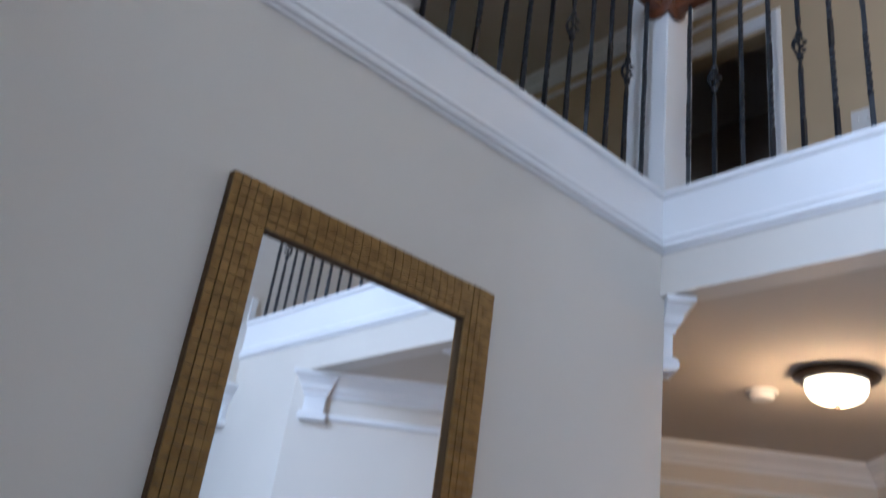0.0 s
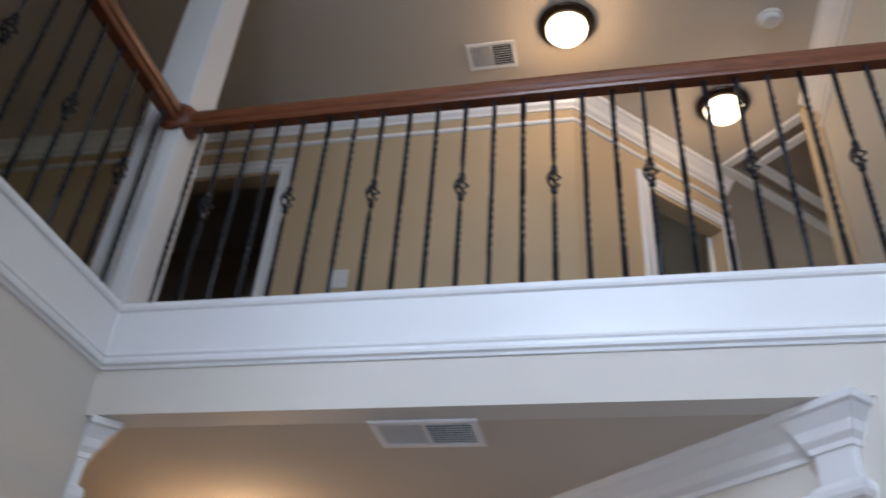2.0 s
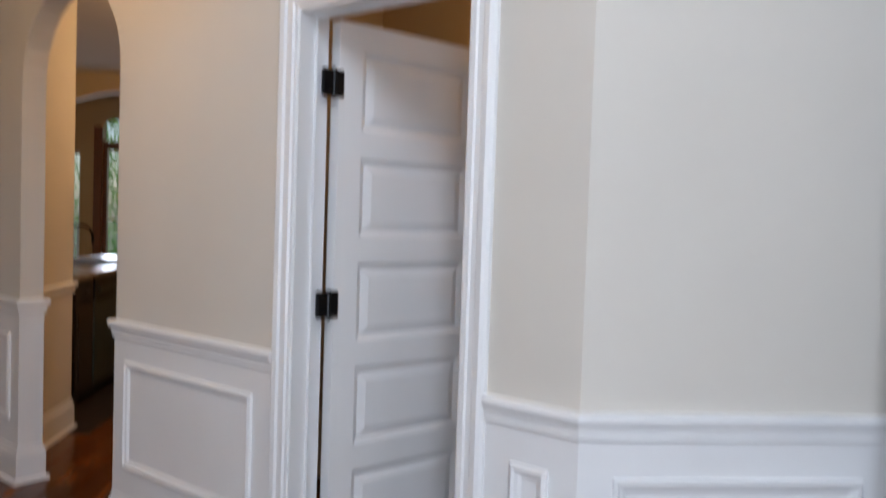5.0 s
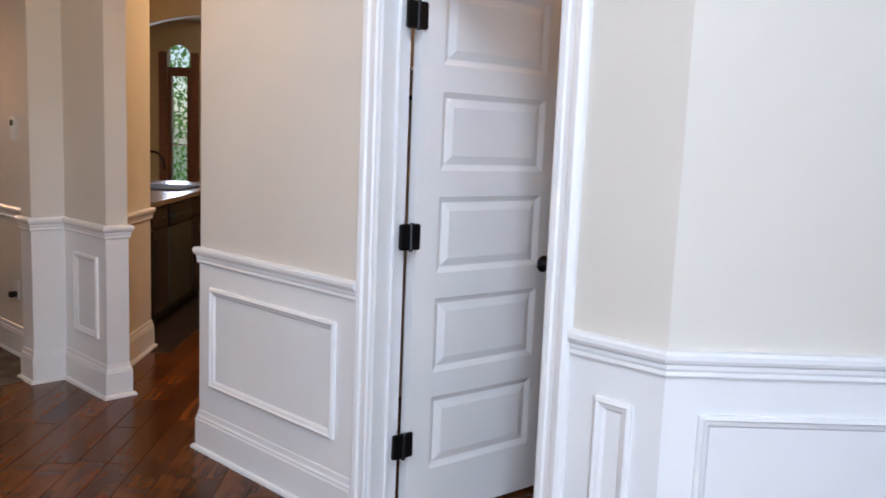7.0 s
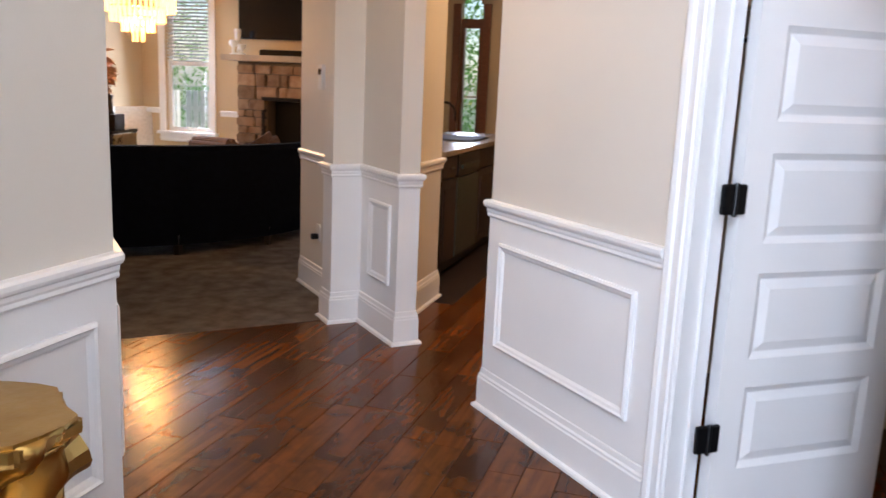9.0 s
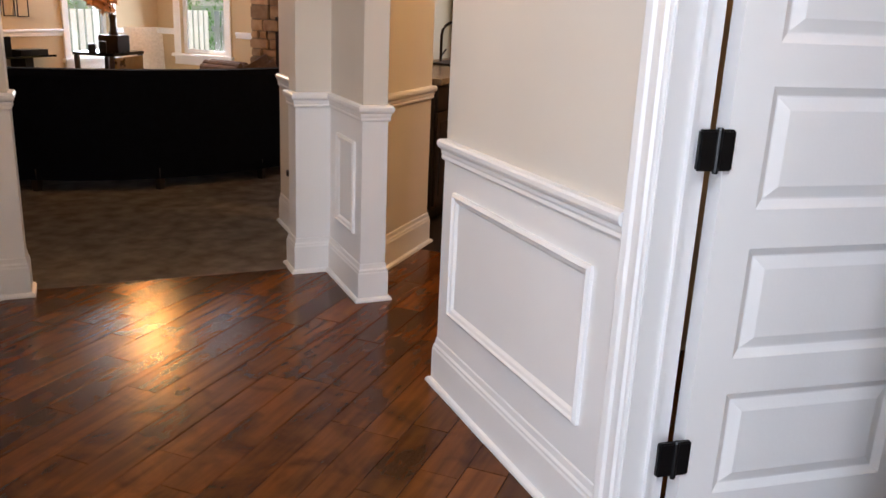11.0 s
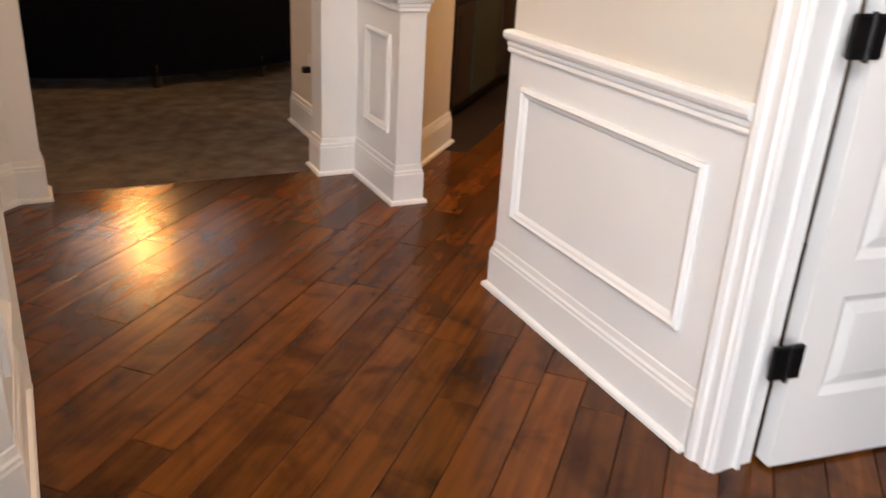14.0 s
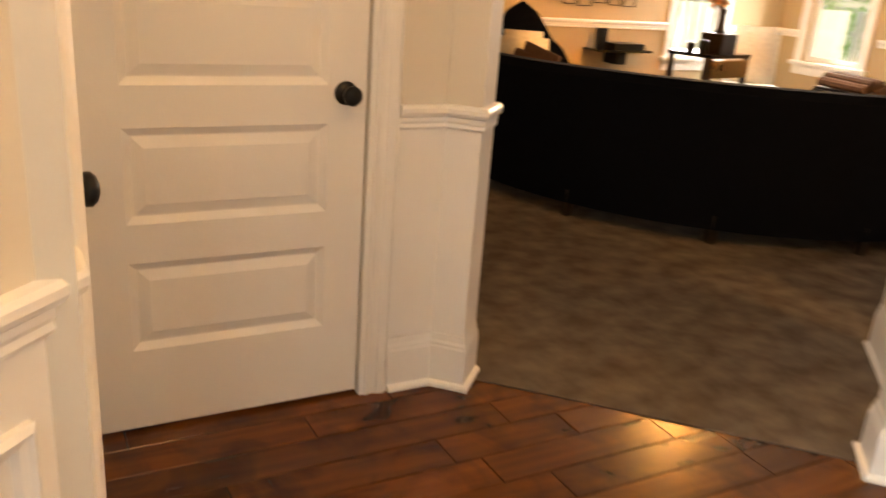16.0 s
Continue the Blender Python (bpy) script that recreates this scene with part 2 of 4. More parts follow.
def sweep(bm, profile, u0, u1, m, miter0=0.0, miter1=0.0):
    """Profile of (v, z) drawn along u; a mitre shifts an end by that share of v."""
    a = [bm.verts.new(m @ Vector((u0 + miter0 * v, v, z))) for v, z in profile]
    b = [bm.verts.new(m @ Vector((u1 + miter1 * v, v, z))) for v, z in profile]
    k = len(profile)
    for i in range(k):
        bm.faces.new((a[i], a[(i + 1) % k], b[(i + 1) % k], b[i]))
    bm.faces.new(a[::-1])
    bm.faces.new(b)
    return bm


def tube(bm, points, radius, sides=6):
    rings = []
    pts = [Vector(p) for p in points]
    for i, p in enumerate(pts):
        d = (pts[min(i + 1, len(pts) - 1)] - pts[max(i - 1, 0)]).normalized()
        x = d.orthogonal().normalized() if abs(d.z) > 0.9 else d.cross(Vector((0, 0, 1))).normalized()
        y = d.cross(x)
        r = radius[i] if isinstance(radius, (list, tuple)) else radius
        rings.append([bm.verts.new(p + r * (x * math.cos(2 * math.pi * k / sides) + y * math.sin(2 * math.pi * k / sides))) for k in range(sides)])
    for a, b in zip(rings, rings[1:]):
        for k in range(sides):
            bm.faces.new((a[k], a[(k + 1) % sides], b[(k + 1) % sides], b[k]))
    bm.faces.new(rings[0][::-1])
    bm.faces.new(rings[-1])
    return bm


# A wall's own axes: u along it, v out of it into the room (to the left of u).
H45 = 0.70710678
DOORWALL = pose(2.40, -0.69, 0, 0, 0, 45)
LEFTWALL = pose(2.81, 1.895, 0, 0, 0, 225)
NORTH = pose(2.42, 1.53, 0, 0, 0, 180)
EAST = pose(2.42, -1.32, 0, 0, 0, 90)
CLOSET = pose(3.83, 2.97, 0, 0, 0, 180)
ALCOVE = pose(2.82, 2.97, 0, 0, 0, 270)
LIVING = pose(3.83, 2.97, 0, 0, 0, 135)
PIER = pose(4.55, 1.535, 0, 0, 0, 45)
YELLOW = pose(4.86, 1.61, 0, 0, 0, 0)
CEILING, LANDING, TOP = 2.74, 3.06, 5.50
RAIL = [(0, 0.838), (0.009, 0.838), (0.013, 0.845), (0.011, 0.855), (0.014, 0.862), (0.014, 0.873), (0.022, 0.879), (0.026, 0.888), (0.026, 0.900), (0.020, 0.908), (0.0, 0.910)]
BASE = [(0, 0), (0.016, 0), (0.016, 0.135), (0.013, 0.142), (0.013, 0.150), (0.008, 0.158), (0.006, 0.178), (0, 0.182)]
SHOE = [(0.016, 0), (0.032, 0), (0.031, 0.010), (0.026, 0.017), (0.016, 0.020)]
CROWN = [(0, 2.625), (0.010, 2.625), (0.012, 2.640), (0.030, 2.655), (0.040, 2.680), (0.072, 2.712), (0.085, 2.718), (0.088, 2.74), (0, 2.74)]
BEAD = [(0, 2.510), (0.014, 2.512), (0.020, 2.522), (0.016, 2.534), (0.008, 2.542), (0, 2.545)]


def panel_frame(m, u0, u1, z0, z1, w=0.034):
    """A mitred picture-frame moulding on a wall."""
    bm = bmesh.new()
    prof = [(0.0, 0.003), (0.0, 0.014), (0.010, 0.020), (0.016, 0.014), (0.026, 0.011), (w, 0.003)]
    corners = [(u0, z0), (u1, z0), (u1, z1), (u0, z1)]
    inward = [(1, 1), (-1, 1), (-1, -1), (1, -1)]
    rings = [[bm.verts.new(m @ Vector((u + d * du, v, z + d * dz))) for d, v in prof] for (u, z), (du, dz) in zip(corners, inward)]
    for i in range(4):
        a, b = rings[i], rings[(i + 1) % 4]
        for k in range(len(prof) - 1):
            bm.faces.new((a[k], b[k], b[k + 1], a[k + 1]))
    return tagged(part("panel_moulding", bm, WHITE), "raised white frame moulding on the wainscot", "trim", kind="structure")


def wall(name, m, u0, u1, z0, z1, depth, mat=None, label="smooth greige painted wall"):
    return tagged(part(name, boxed(u0, u1, -depth, 0, z0, z1, m=m), mat or WALL), label, "wall", kind="structure")


def arch_wall(name, m, u0, u1, spring, rise, top, depth, mat=None):
    """The piece of wall over an arched opening from u0 to u1."""
    bm = bmesh.new()
    c, h = (u0 + u1) / 2, (u1 - u0) / 2
    pts = [(u0, top), (u0, spring)]
    steps = 18
    for k in range(1, steps):
        a = math.pi * (1 - k / steps)
        pts.append((c + h * math.cos(a), spring + rise * math.sin(a)))
    pts += [(u1, spring), (u1, top)]
    tops = [(u, top) for u, z in pts[1:-1]]
    low = pts[1:-1]
    for v in (0, -depth):
        lo = [bm.verts.new(m @ Vector((u, v, z))) for u, z in low]
        hi = [bm.verts.new(m @ Vector((u, v, z))) for u, z in tops]
        for k in range(len(lo) - 1):
            bm.faces.new((lo[k], lo[k + 1], hi[k + 1], hi[k]))
        if v == 0:
            front = lo
        else:
            for k in range(len(lo) - 1):
                bm.faces.new((front[k], front[k + 1], lo[k + 1], lo[k]))
    return tagged(part(name, bm, mat or WALL), "greige wall over an arched opening", "wall", kind="structure")


CASING = [(0, 0), (0.010, 0), (0.013, 0.005), (0.012, 0.013), (0.019, 0.019), (0.019, 0.027), (0.014, 0.032), (0.015, 0.050), (0.022, 0.057), (0.025, 0.075), (0.019, 0.085), (0.012, 0.091), (0, 0.092)]


def door_casing(m, u0, u1, head, name="door_casing"):
    """Moulded casing round an opening, mitred at the head; profile pairs are (v, out)."""
    bm = bmesh.new()
    path = [(u0, 0.0, -1, 0), (u0, head, -1, 1), (u1, head, 1, 1), (u1, 0.0, 1, 0)]
    rings = [[bm.verts.new(m @ Vector((u + du * o, v, z + dz * o))) for v, o in CASING] for u, z, du, dz in path]
    for a, b in zip(rings, rings[1:]):
        for k in range(len(CASING) - 1):
            bm.faces.new((a[k], b[k], b[k + 1], a[k + 1]))
    bm.faces.new(rings[0])
    bm.faces.new(rings[-1])
    return tagged(part(name, bm, WHITE), "moulded white door casing", "trim", kind="structure")


def knob_mesh():
    return lathe(bmesh.new(), [(0.033, 0), (0.033, 0.006), (0.026, 0.011), (0.012, 0.016), (0.011, 0.034), (0.020, 0.040), (0.027, 0.050), (0.027, 0.058), (0.020, 0.066), (0.009, 0.070)], 20)


def panel_door(name, m, width, height, label, hinges, knob_u, panels=5, sides=(1,), stile=0.112, rail=0.108, bottom=0.205):
    """A leaf hinged at u=0 that runs along +u, face at v=0, thickness behind."""
    ob = thing(name, label, "door", kind="structure")
    ob.matrix_world = m
    bm = bmesh.new()
    z0, t = 0.012, 0.036
    ph = (height - z0 - rail * panels - bottom) / panels
    spans = [(z0 + bottom + k * (ph + rail), z0 + bottom + k * (ph + rail) + ph) for k in range(panels)]
    box(bm, 0, width, -t, -0.012, z0, height)
    for face in (0, 1):
        va, vb = ((-0.012, 0.0), (-t - 0.012, -t))[face]
        box(bm, 0, stile, va, vb, z0, height)
        box(bm, width - stile, width, va, vb, z0, height)
        edges = [z0] + [z for s in spans for z in s] + [height]
        for k in range(0, len(edges), 2):
            box(bm, stile, width - stile, va, vb, edges[k], edges[k + 1])
    for a, b in spans:
        for face, s in ((-0.012, 1), (-t, -1)):
            rings = []
            for inset, lift in ((0.0, 0.012), (0.020, 0.0005), (0.024, 0.0005), (0.052, 0.010)):
                us, zs = (stile + inset, width - stile - inset), (a + inset, b - inset)
                rings.append([bm.verts.new((u, face + s * lift, z)) for u, z in ((us[0], zs[0]), (us[1], zs[0]), (us[1], zs[1]), (us[0], zs[1]))])
            for q, w in zip(rings, rings[1:]):
                for k in range(4):
                    bm.faces.new((q[k], q[(k + 1) % 4], w[(k + 1) % 4], w[k]))
            bm.faces.new(rings[-1])
    part("leaf", bm, WHITE, ob)
    for z in hinges:
        hb = boxed(-0.074, 0.012, -0.0005, 0.016, z - 0.045, z + 0.045, bevel=0.004)
        hinge = part("hinge", hb, BLACK, ob, "black steel butt hinge")
        part("pin", lathe(bmesh.new(), [(0.006, z - 0.05), (0.0075, z - 0.046), (0.0075, z + 0.046), (0.006, z + 0.05)], 10, Matrix.Translation((-0.030, 0.015, 0))), BLACK, hinge)
    for s in sides:
        kb = knob_mesh()
        bmesh.ops.transform(kb, matrix=pose(knob_u, 0 if s > 0 else -t - 0.012, 0.94, -90 if s > 0 else 90), verts=kb.verts)
        part("knob", kb, BLACK, ob, "round black door knob", smooth=True)
    return ob


# ---- floors ----
tagged(part("subfloor", boxed(-1.7, 12, -5, 8, -0.12, -0.012), DARKWOOD), "dark floor base under the planks", "floor", kind="structure")
cb = prism(bmesh.new(), [(4.055, 2.93), (4.905, 2.07), (5.07, 2.01), (5.64, 2.60), (5.64, 1.85), (6.15, 1.85), (6.15, 2.60), (9.9, 2.60), (9.9, 7.0), (3.82, 7.0), (3.82, 3.08)], -0.011, 0.004)
tagged(part("carpet", cb, CARPET), "taupe cut-pile living room carpet", "carpet", kind="structure")

# ---- foyer shell ----
wall("wall_north", NORTH, 0, 2.32, 0, 3.10, 0.10)
wall("wall_north_return", NORTH, -0.025, 0, 0, CEILING - 0.001, 0.10)
wall("wall_east", EAST, -3.6, 0.65, 0, CEILING, 0.10)
wall("header_east", EAST, -3.6, 2.85, CEILING, 3.10, 0.099)
tagged(part("wall_south_header", boxed(-1.7, 2.42, -1.44, -1.32, CEILING, TOP), WALL), "greige wall over the dining opening", "wall", kind="structure")
tagged(part("wall_south_upper", boxed(2.42, 4.22, -1.44, -1.32, 3.0, TOP), WALL), "greige upper wall beside the landing", "wall", kind="structure")
# Unseen stretch, drawn out to x 0.75 to block the dining light.
tagged(part("wall_south_pier", boxed(-1.7, 0.75, -1.44, -1.32, 0, CEILING), WALL), "unseen greige wall narrowing the dining opening to cut its light", "wall", kind="structure")
for a, b, z0, z1 in ((-1.44, -0.55, 0, TOP), (0.62, 0.72, 0, TOP), (-0.55, 0.62, 2.25, 3.7), (-0.55, 0.62, 5.3, TOP)):
    tagged(part("wall_west", boxed(-1.82, -1.7, a, b, z0, z1), WALL), "greige front wall round the entrance", "wall", kind="structure")
# Two unseen walls, added to keep entrance light off the mirror wall's left.
tagged(part("wall_vestibule", boxed(-1.7, 0.10, 0.62, 0.72, 0, TOP), WALL), "unseen greige wall added to shade the mirror wall", "wall", kind="structure")
tagged(part("wall_foyer_west", boxed(0.0, 0.10, 0.72, 1.53, 0, TOP), WALL), "unseen greige return of the added shading wall", "wall", kind="structure")
tagged(part("wall_landing_west", boxed(0.0, 0.10, 1.53, 3.97, 3.08, TOP), WALL), "greige wall at the end of the landing", "wall", kind="structure")
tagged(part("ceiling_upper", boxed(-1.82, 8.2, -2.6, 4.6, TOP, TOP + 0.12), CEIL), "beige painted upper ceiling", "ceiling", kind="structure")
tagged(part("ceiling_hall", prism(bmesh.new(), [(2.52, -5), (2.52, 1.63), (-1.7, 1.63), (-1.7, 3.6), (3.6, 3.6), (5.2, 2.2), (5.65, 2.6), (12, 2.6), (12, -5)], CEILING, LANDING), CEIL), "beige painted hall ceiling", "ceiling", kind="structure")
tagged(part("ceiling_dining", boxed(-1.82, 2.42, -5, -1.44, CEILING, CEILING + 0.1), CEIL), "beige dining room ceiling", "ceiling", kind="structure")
tagged(part("wall_dining_south", boxed(-1.82, 2.52, -5.0, -4.9, 0, CEILING), WALL), "greige dining room wall", "wall", kind="structure")
tagged(part("wall_dining_west", boxed(-1.82, -1.7, -4.9, -1.44, 0, CEILING), WALL), "greige dining room side wall", "wall", kind="structure")

# ---- hall shell ----
wall("wall_door_near", DOORWALL, 0.0283, 0.408, 0, CEILING, 0.115)
wall("wall_door_head", DOORWALL, 0.408, 1.122, 2.05, CEILING, 0.115)
wall("wall_door_far", DOORWALL, 1.122, 2.25, 0, CEILING, 0.115)
arch_wall("arch_kitchen", DOORWALL, 2.25, 3.155, 1.98, 0.41, CEILING, 0.115)
wall("wall_left", LEFTWALL, 0, 0.516, 0, CEILING, 0.10)
wall("wall_alcove_head", ALCOVE, 0.0, 1.11, 2.045, CEILING, 0.10)
wall("wall_alcove_a", ALCOVE, 0.90, 1.11, 0, 2.045, 0.10)
wall("wall_alcove_b", ALCOVE, 0.0, 0.19, 0, 2.045, 0.10)
wall("wall_closet_head", CLOSET, 0.165, 0.935, 2.045, CEILING, 0.10)
wall("wall_closet_a", CLOSET, -0.08, 0.165, 0, CEILING, 0.10)
wall("wall_closet_b", CLOSET, 0.935, 1.02, 0, CEILING, 0.10)
tagged(part("jamb_living_north", prism(bmesh.new(), [(3.912, 2.97), (3.989, 2.893), (4.088, 2.992), (4.01, 3.07), (3.912, 3.07)], 0, CEILING), WALL), "greige jamb of the arched living room opening", "wall", kind="structure")
JX, JY = 4.8586, 2.0164
OPEN = pose(JX, JY, 0, 0, 0, 135)
arch_wall("arch_living", OPEN, 0.0, 1.235, 2.02, 0.42, CEILING, 0.14)
tagged(part("pier_wall", prism(bmesh.new(), [(4.631, 1.541), (4.712, 1.460), (4.904, 1.652), (5.70, 1.652), (5.70, 2.636), (5.067, 2.003), (4.957, 2.115), (JX, JY), (4.982, 1.892)], 0, CEILING), WALL), "greige pier between hall, kitchen and living room", "wall", kind="structure")

# ---- mouldings along the walls ----


def trim_path(name, profile, points, label, mat=None, closed=False):
    """A moulding drawn along a plan line, room on the left, with mitred corners."""
    bm = bmesh.new()
    pts = [Vector(p) for p in points]
    rings = []
    for i, p in enumerate(pts):
        d0 = (p - pts[i - 1]).normalized() if i else (pts[1] - p).normalized()
        d1 = (pts[i + 1] - p).normalized() if i < len(pts) - 1 else d0
        n0, n1 = Vector((-d0.y, d0.x)), Vector((-d1.y, d1.x))
        n = (n0 + n1) / max(0.2, 1 + n0.dot(n1))
        rings.append([bm.verts.new((p.x + n.x * v, p.y + n.y * v, z)) for v, z in profile])
    k = len(profile)
    for a, b in zip(rings, rings[1:]):
        for j in range(k):
            bm.faces.new((a[j], a[(j + 1) % k], b[(j + 1) % k], b[j]))
    bm.faces.new(rings[0][::-1])
    bm.faces.new(rings[-1])
    return tagged(part(name, bm, mat or WHITE), label, "trim", kind="structure")


def at(m, u, v=0.0):
    p = m @ Vector((u, v, 0))
    return (p.x, p.y)


SKIN = [(0, 0.182), (0.003, 0.182), (0.003, 0.840), (0, 0.840)]


def dado(points, skin=True):
    trim_path("chair_rail", RAIL, points, "white painted chair rail on the wall")
    trim_path("baseboard", BASE, points, "tall white painted baseboard")
    trim_path("shoe_moulding", SHOE, points, "white quarter-round shoe moulding")
    if skin:
        trim_path("wainscot_panel", SKIN, points, "white painted lower wall under the rail")


dado([(2.42, -4.9), (2.42, -0.67), at(DOORWALL, 0.316)])
dado([at(DOORWALL, 1.214), at(DOORWALL, 2.25), at(DOORWALL, 2.25, -0.115)])
PIERLINE = [(4.904, 1.652), (4.712, 1.460), (4.631, 1.541), (4.982, 1.892), (JX, JY), (4.957, 2.115), (5.067, 2.003)]
dado(PIERLINE)
dado([(5.70, 1.76), (5.70, 1.652), (4.904, 1.652)], skin=False)
dado([(5.067, 2.003), (5.69, 2.626)], skin=False)
dado([(4.088, 2.992), (3.989, 2.893), (3.912, 2.97), (3.757, 2.97)])
dado([(2.81, 1.975), (2.81, 1.895), (2.445, 1.53), (0.1, 1.53)])
hall_crown = [at(DOORWALL, 0.21), at(DOORWALL, 3.652), (3.912, 2.97), (2.82, 2.97), (2.82, 1.895), (2.51, 1.595)]
trim_path("crown_moulding", CROWN, hall_crown, "white crown moulding under the hall ceiling")
trim_path("frieze_bead", BEAD, hall_crown, "white bead moulding below the crown")
dining_crown = [(2.42, -4.9), (2.42, -1.44)]
trim_path("crown_moulding", CROWN, dining_crown, "white crown moulding in the dining room")
trim_path("frieze_bead", BEAD, dining_crown, "white bead moulding below the crown")


def corbel(m, u0, u1):
    """The boxed end of the frieze with its own crown and bead."""
    ob = thing("corbel", "white painted corbel block under the ceiling", "corbel", kind="structure")
    d = 0.032
    part("block", boxed(u0, u1, 0, d, 2.50, CEILING - 0.004, m=m, bevel=0.003), WHITE, ob)
    line = [at(m, u0, 0), at(m, u0, d), at(m, u1, d), at(m, u1, 0)]
    for name, prof in (("crown", CROWN), ("bead", [(0, 2.495), (0.016, 2.497), (0.026, 2.510), (0.026, 2.526), (0.014, 2.540), (0, 2.545)])):
        p = trim_path(name, [(v * 0.72, min(z, CEILING - 0.002)) for v, z in prof], line, "white moulding round the corbel")
        for key in ("label", "category", "kind"):
            del p[key]
        p.parent = ob
    return ob


corbel(DOORWALL, 0.10, 0.21)
corbel(LEFTWALL, 0.42, 0.504)
corbel(EAST, -0.115, -0.01)

panel_frame(DOORWALL, 0.112, 0.226, 0.300, 0.743)
panel_frame(DOORWALL, 1.322, 2.158, 0.302, 0.743)
panel_frame(pose(4.631, 1.541, 0, 0, 0, 45), 0.085, 0.36, 0.305, 0.735)
panel_frame(EAST, -0.10, 0.560, 0.300, 0.743)
panel_frame(EAST, -1.35, -0.20, 0.300, 0.743)
panel_frame(LEFTWALL, 0.085, 0.44, 0.300, 0.743)
panel_frame(NORTH, 0.06, 1.12, 0.300, 0.743)
panel_frame(NORTH, 1.24, 2.30, 0.300, 0.743)

door_casing(DOORWALL, 0.408, 1.122, 2.05)
for u0, u1 in ((0.390, 0.412), (1.116, 1.138)):
    tagged(part("door_jamb", boxed(u0, u1, -0.120, 0.006, 0, 2.055, m=DOORWALL), WHITE), "white painted door jamb", "trim", kind="structure")
tagged(part("door_jamb", boxed(0.412, 1.116, -0.12, 0.006, 2.040, 2.058, m=DOORWALL), WHITE), "white painted head jamb", "trim", kind="structure")
for u0, u1, z0, z1 in ((0.412, 0.424, 0, 2.040), (1.104, 1.116, 0, 2.040), (0.424, 1.104, 2.028, 2.040)):
    tagged(part("door_stop", boxed(u0, u1, -0.072, -0.060, z0, z1, m=DOORWALL), WHITE), "thin white door stop strip", "trim", kind="structure")
door_casing(CLOSET, 0.165, 0.935, 2.045)
door_casing(ALCOVE, 0.19, 0.90, 2.045)

# ---- doors ----
hinge_at = DOORWALL @ Vector((1.073, -0.133, 0))
panel_door("door_1", pose(hinge_at.x, hinge_at.y, 0, 0, 0, 306.5) @ Matrix.Diagonal((1, -1, 1, 1)), 0.70, 2.035, "white five-panel door standing ajar", (0.325, 1.075, 1.82), 0.635, sides=(1, -1), stile=0.098, rail=0.092, bottom=0.195)
panel_door("door_2", CLOSET @ pose(0.169, -0.012, 0), 0.762, 2.035, "closed white five-panel closet door", (), 0.062, stile=0.112, rail=0.106, bottom=0.235)
panel_door("door_3", ALCOVE @ pose(0.895, -0.012, 0, 0, 0, 180) @ Matrix.Diagonal((1, -1, 1, 1)), 0.695, 2.035, "closed white five-panel door in the alcove", (), 0.065)
# shallow closet behind the ajar door
tagged(part("closet_back", boxed(0.0, 2.2, -1.55, -1.50, 0, CEILING, m=DOORWALL), TAN), "tan closet back wall", "wall", kind="structure")
tagged(part("closet_side", boxed(0.0, 0.05, -1.50, -0.115, 0, CEILING, m=DOORWALL), TAN), "tan closet side wall", "wall", kind="structure")
tagged(part("closet_side_far", boxed(2.2, 2.25, -1.55, -0.115, 0, CEILING, m=DOORWALL), TAN), "tan closet side wall", "wall", kind="structure")
rod = thing("closet_rod", "dark metal closet rod with shelf brackets", "closet rod")
part("rod", tube(bmesh.new(), [DOORWALL @ Vector((0.05, -1.2, 1.62)), DOORWALL @ Vector((2.2, -1.2, 1.62))], 0.014, 8), BLACK, rod)
for u in (0.4, 0.9):
    part("bracket", tube(bmesh.new(), [DOORWALL @ Vector((u, -1.5, 1.75)), DOORWALL @ Vector((u, -1.25, 1.75)), DOORWALL @ Vector((u, -1.2, 1.60))], 0.010, 6), BLACK, rod)
part("shelf", boxed(0.05, 2.2, -1.50, -1.15, 1.76, 1.78, m=DOORWALL), WHITE, rod, "white closet shelf")
for k, u in enumerate((0.18, 0.27, 0.36, 0.45, 0.55)):
    cb = bmesh.new()
    prism(cb, [at(DOORWALL, u, -1.42), at(DOORWALL, u + 0.035, -1.44), at(DOORWALL, u + 0.05, -1.0), at(DOORWALL, u + 0.015, -0.98)], 0.45 + 0.06 * (k % 3), 1.58)
    tagged(part("hanging_coat", cb, CLOTH), "dark clothes hanging on the closet rod", "coat", group="hanging clothes")

# ---- balcony edge ----
FASCIA = [(0, 2.888), (0.008, 2.888), (0.012, 2.896), (0.022, 2.900), (0.024, 2.910), (0.014, 2.916), (0.014, 2.925), (0.020, 2.930), (0.018, 2.940), (0.007, 2.947), (0.007, 3.091), (0.016, 3.096), (0.020, 3.104), (0.020, 3.118), (-0.11, 3.120), (-0.11, 3.09), (0, 3.09)]
trim_path("balcony_fascia", FASCIA, [(2.42, -1.318), (2.42, 1.53), (0.1, 1.53)], "glossy white fascia board under the balustrade")
tagged(part("skirting_end", boxed(2.398, 2.44, -1.318, -1.306, 3.13, 3.27, bevel=0.002), WHITE), "white skirting end on the upper wall", "trim", kind="structure")


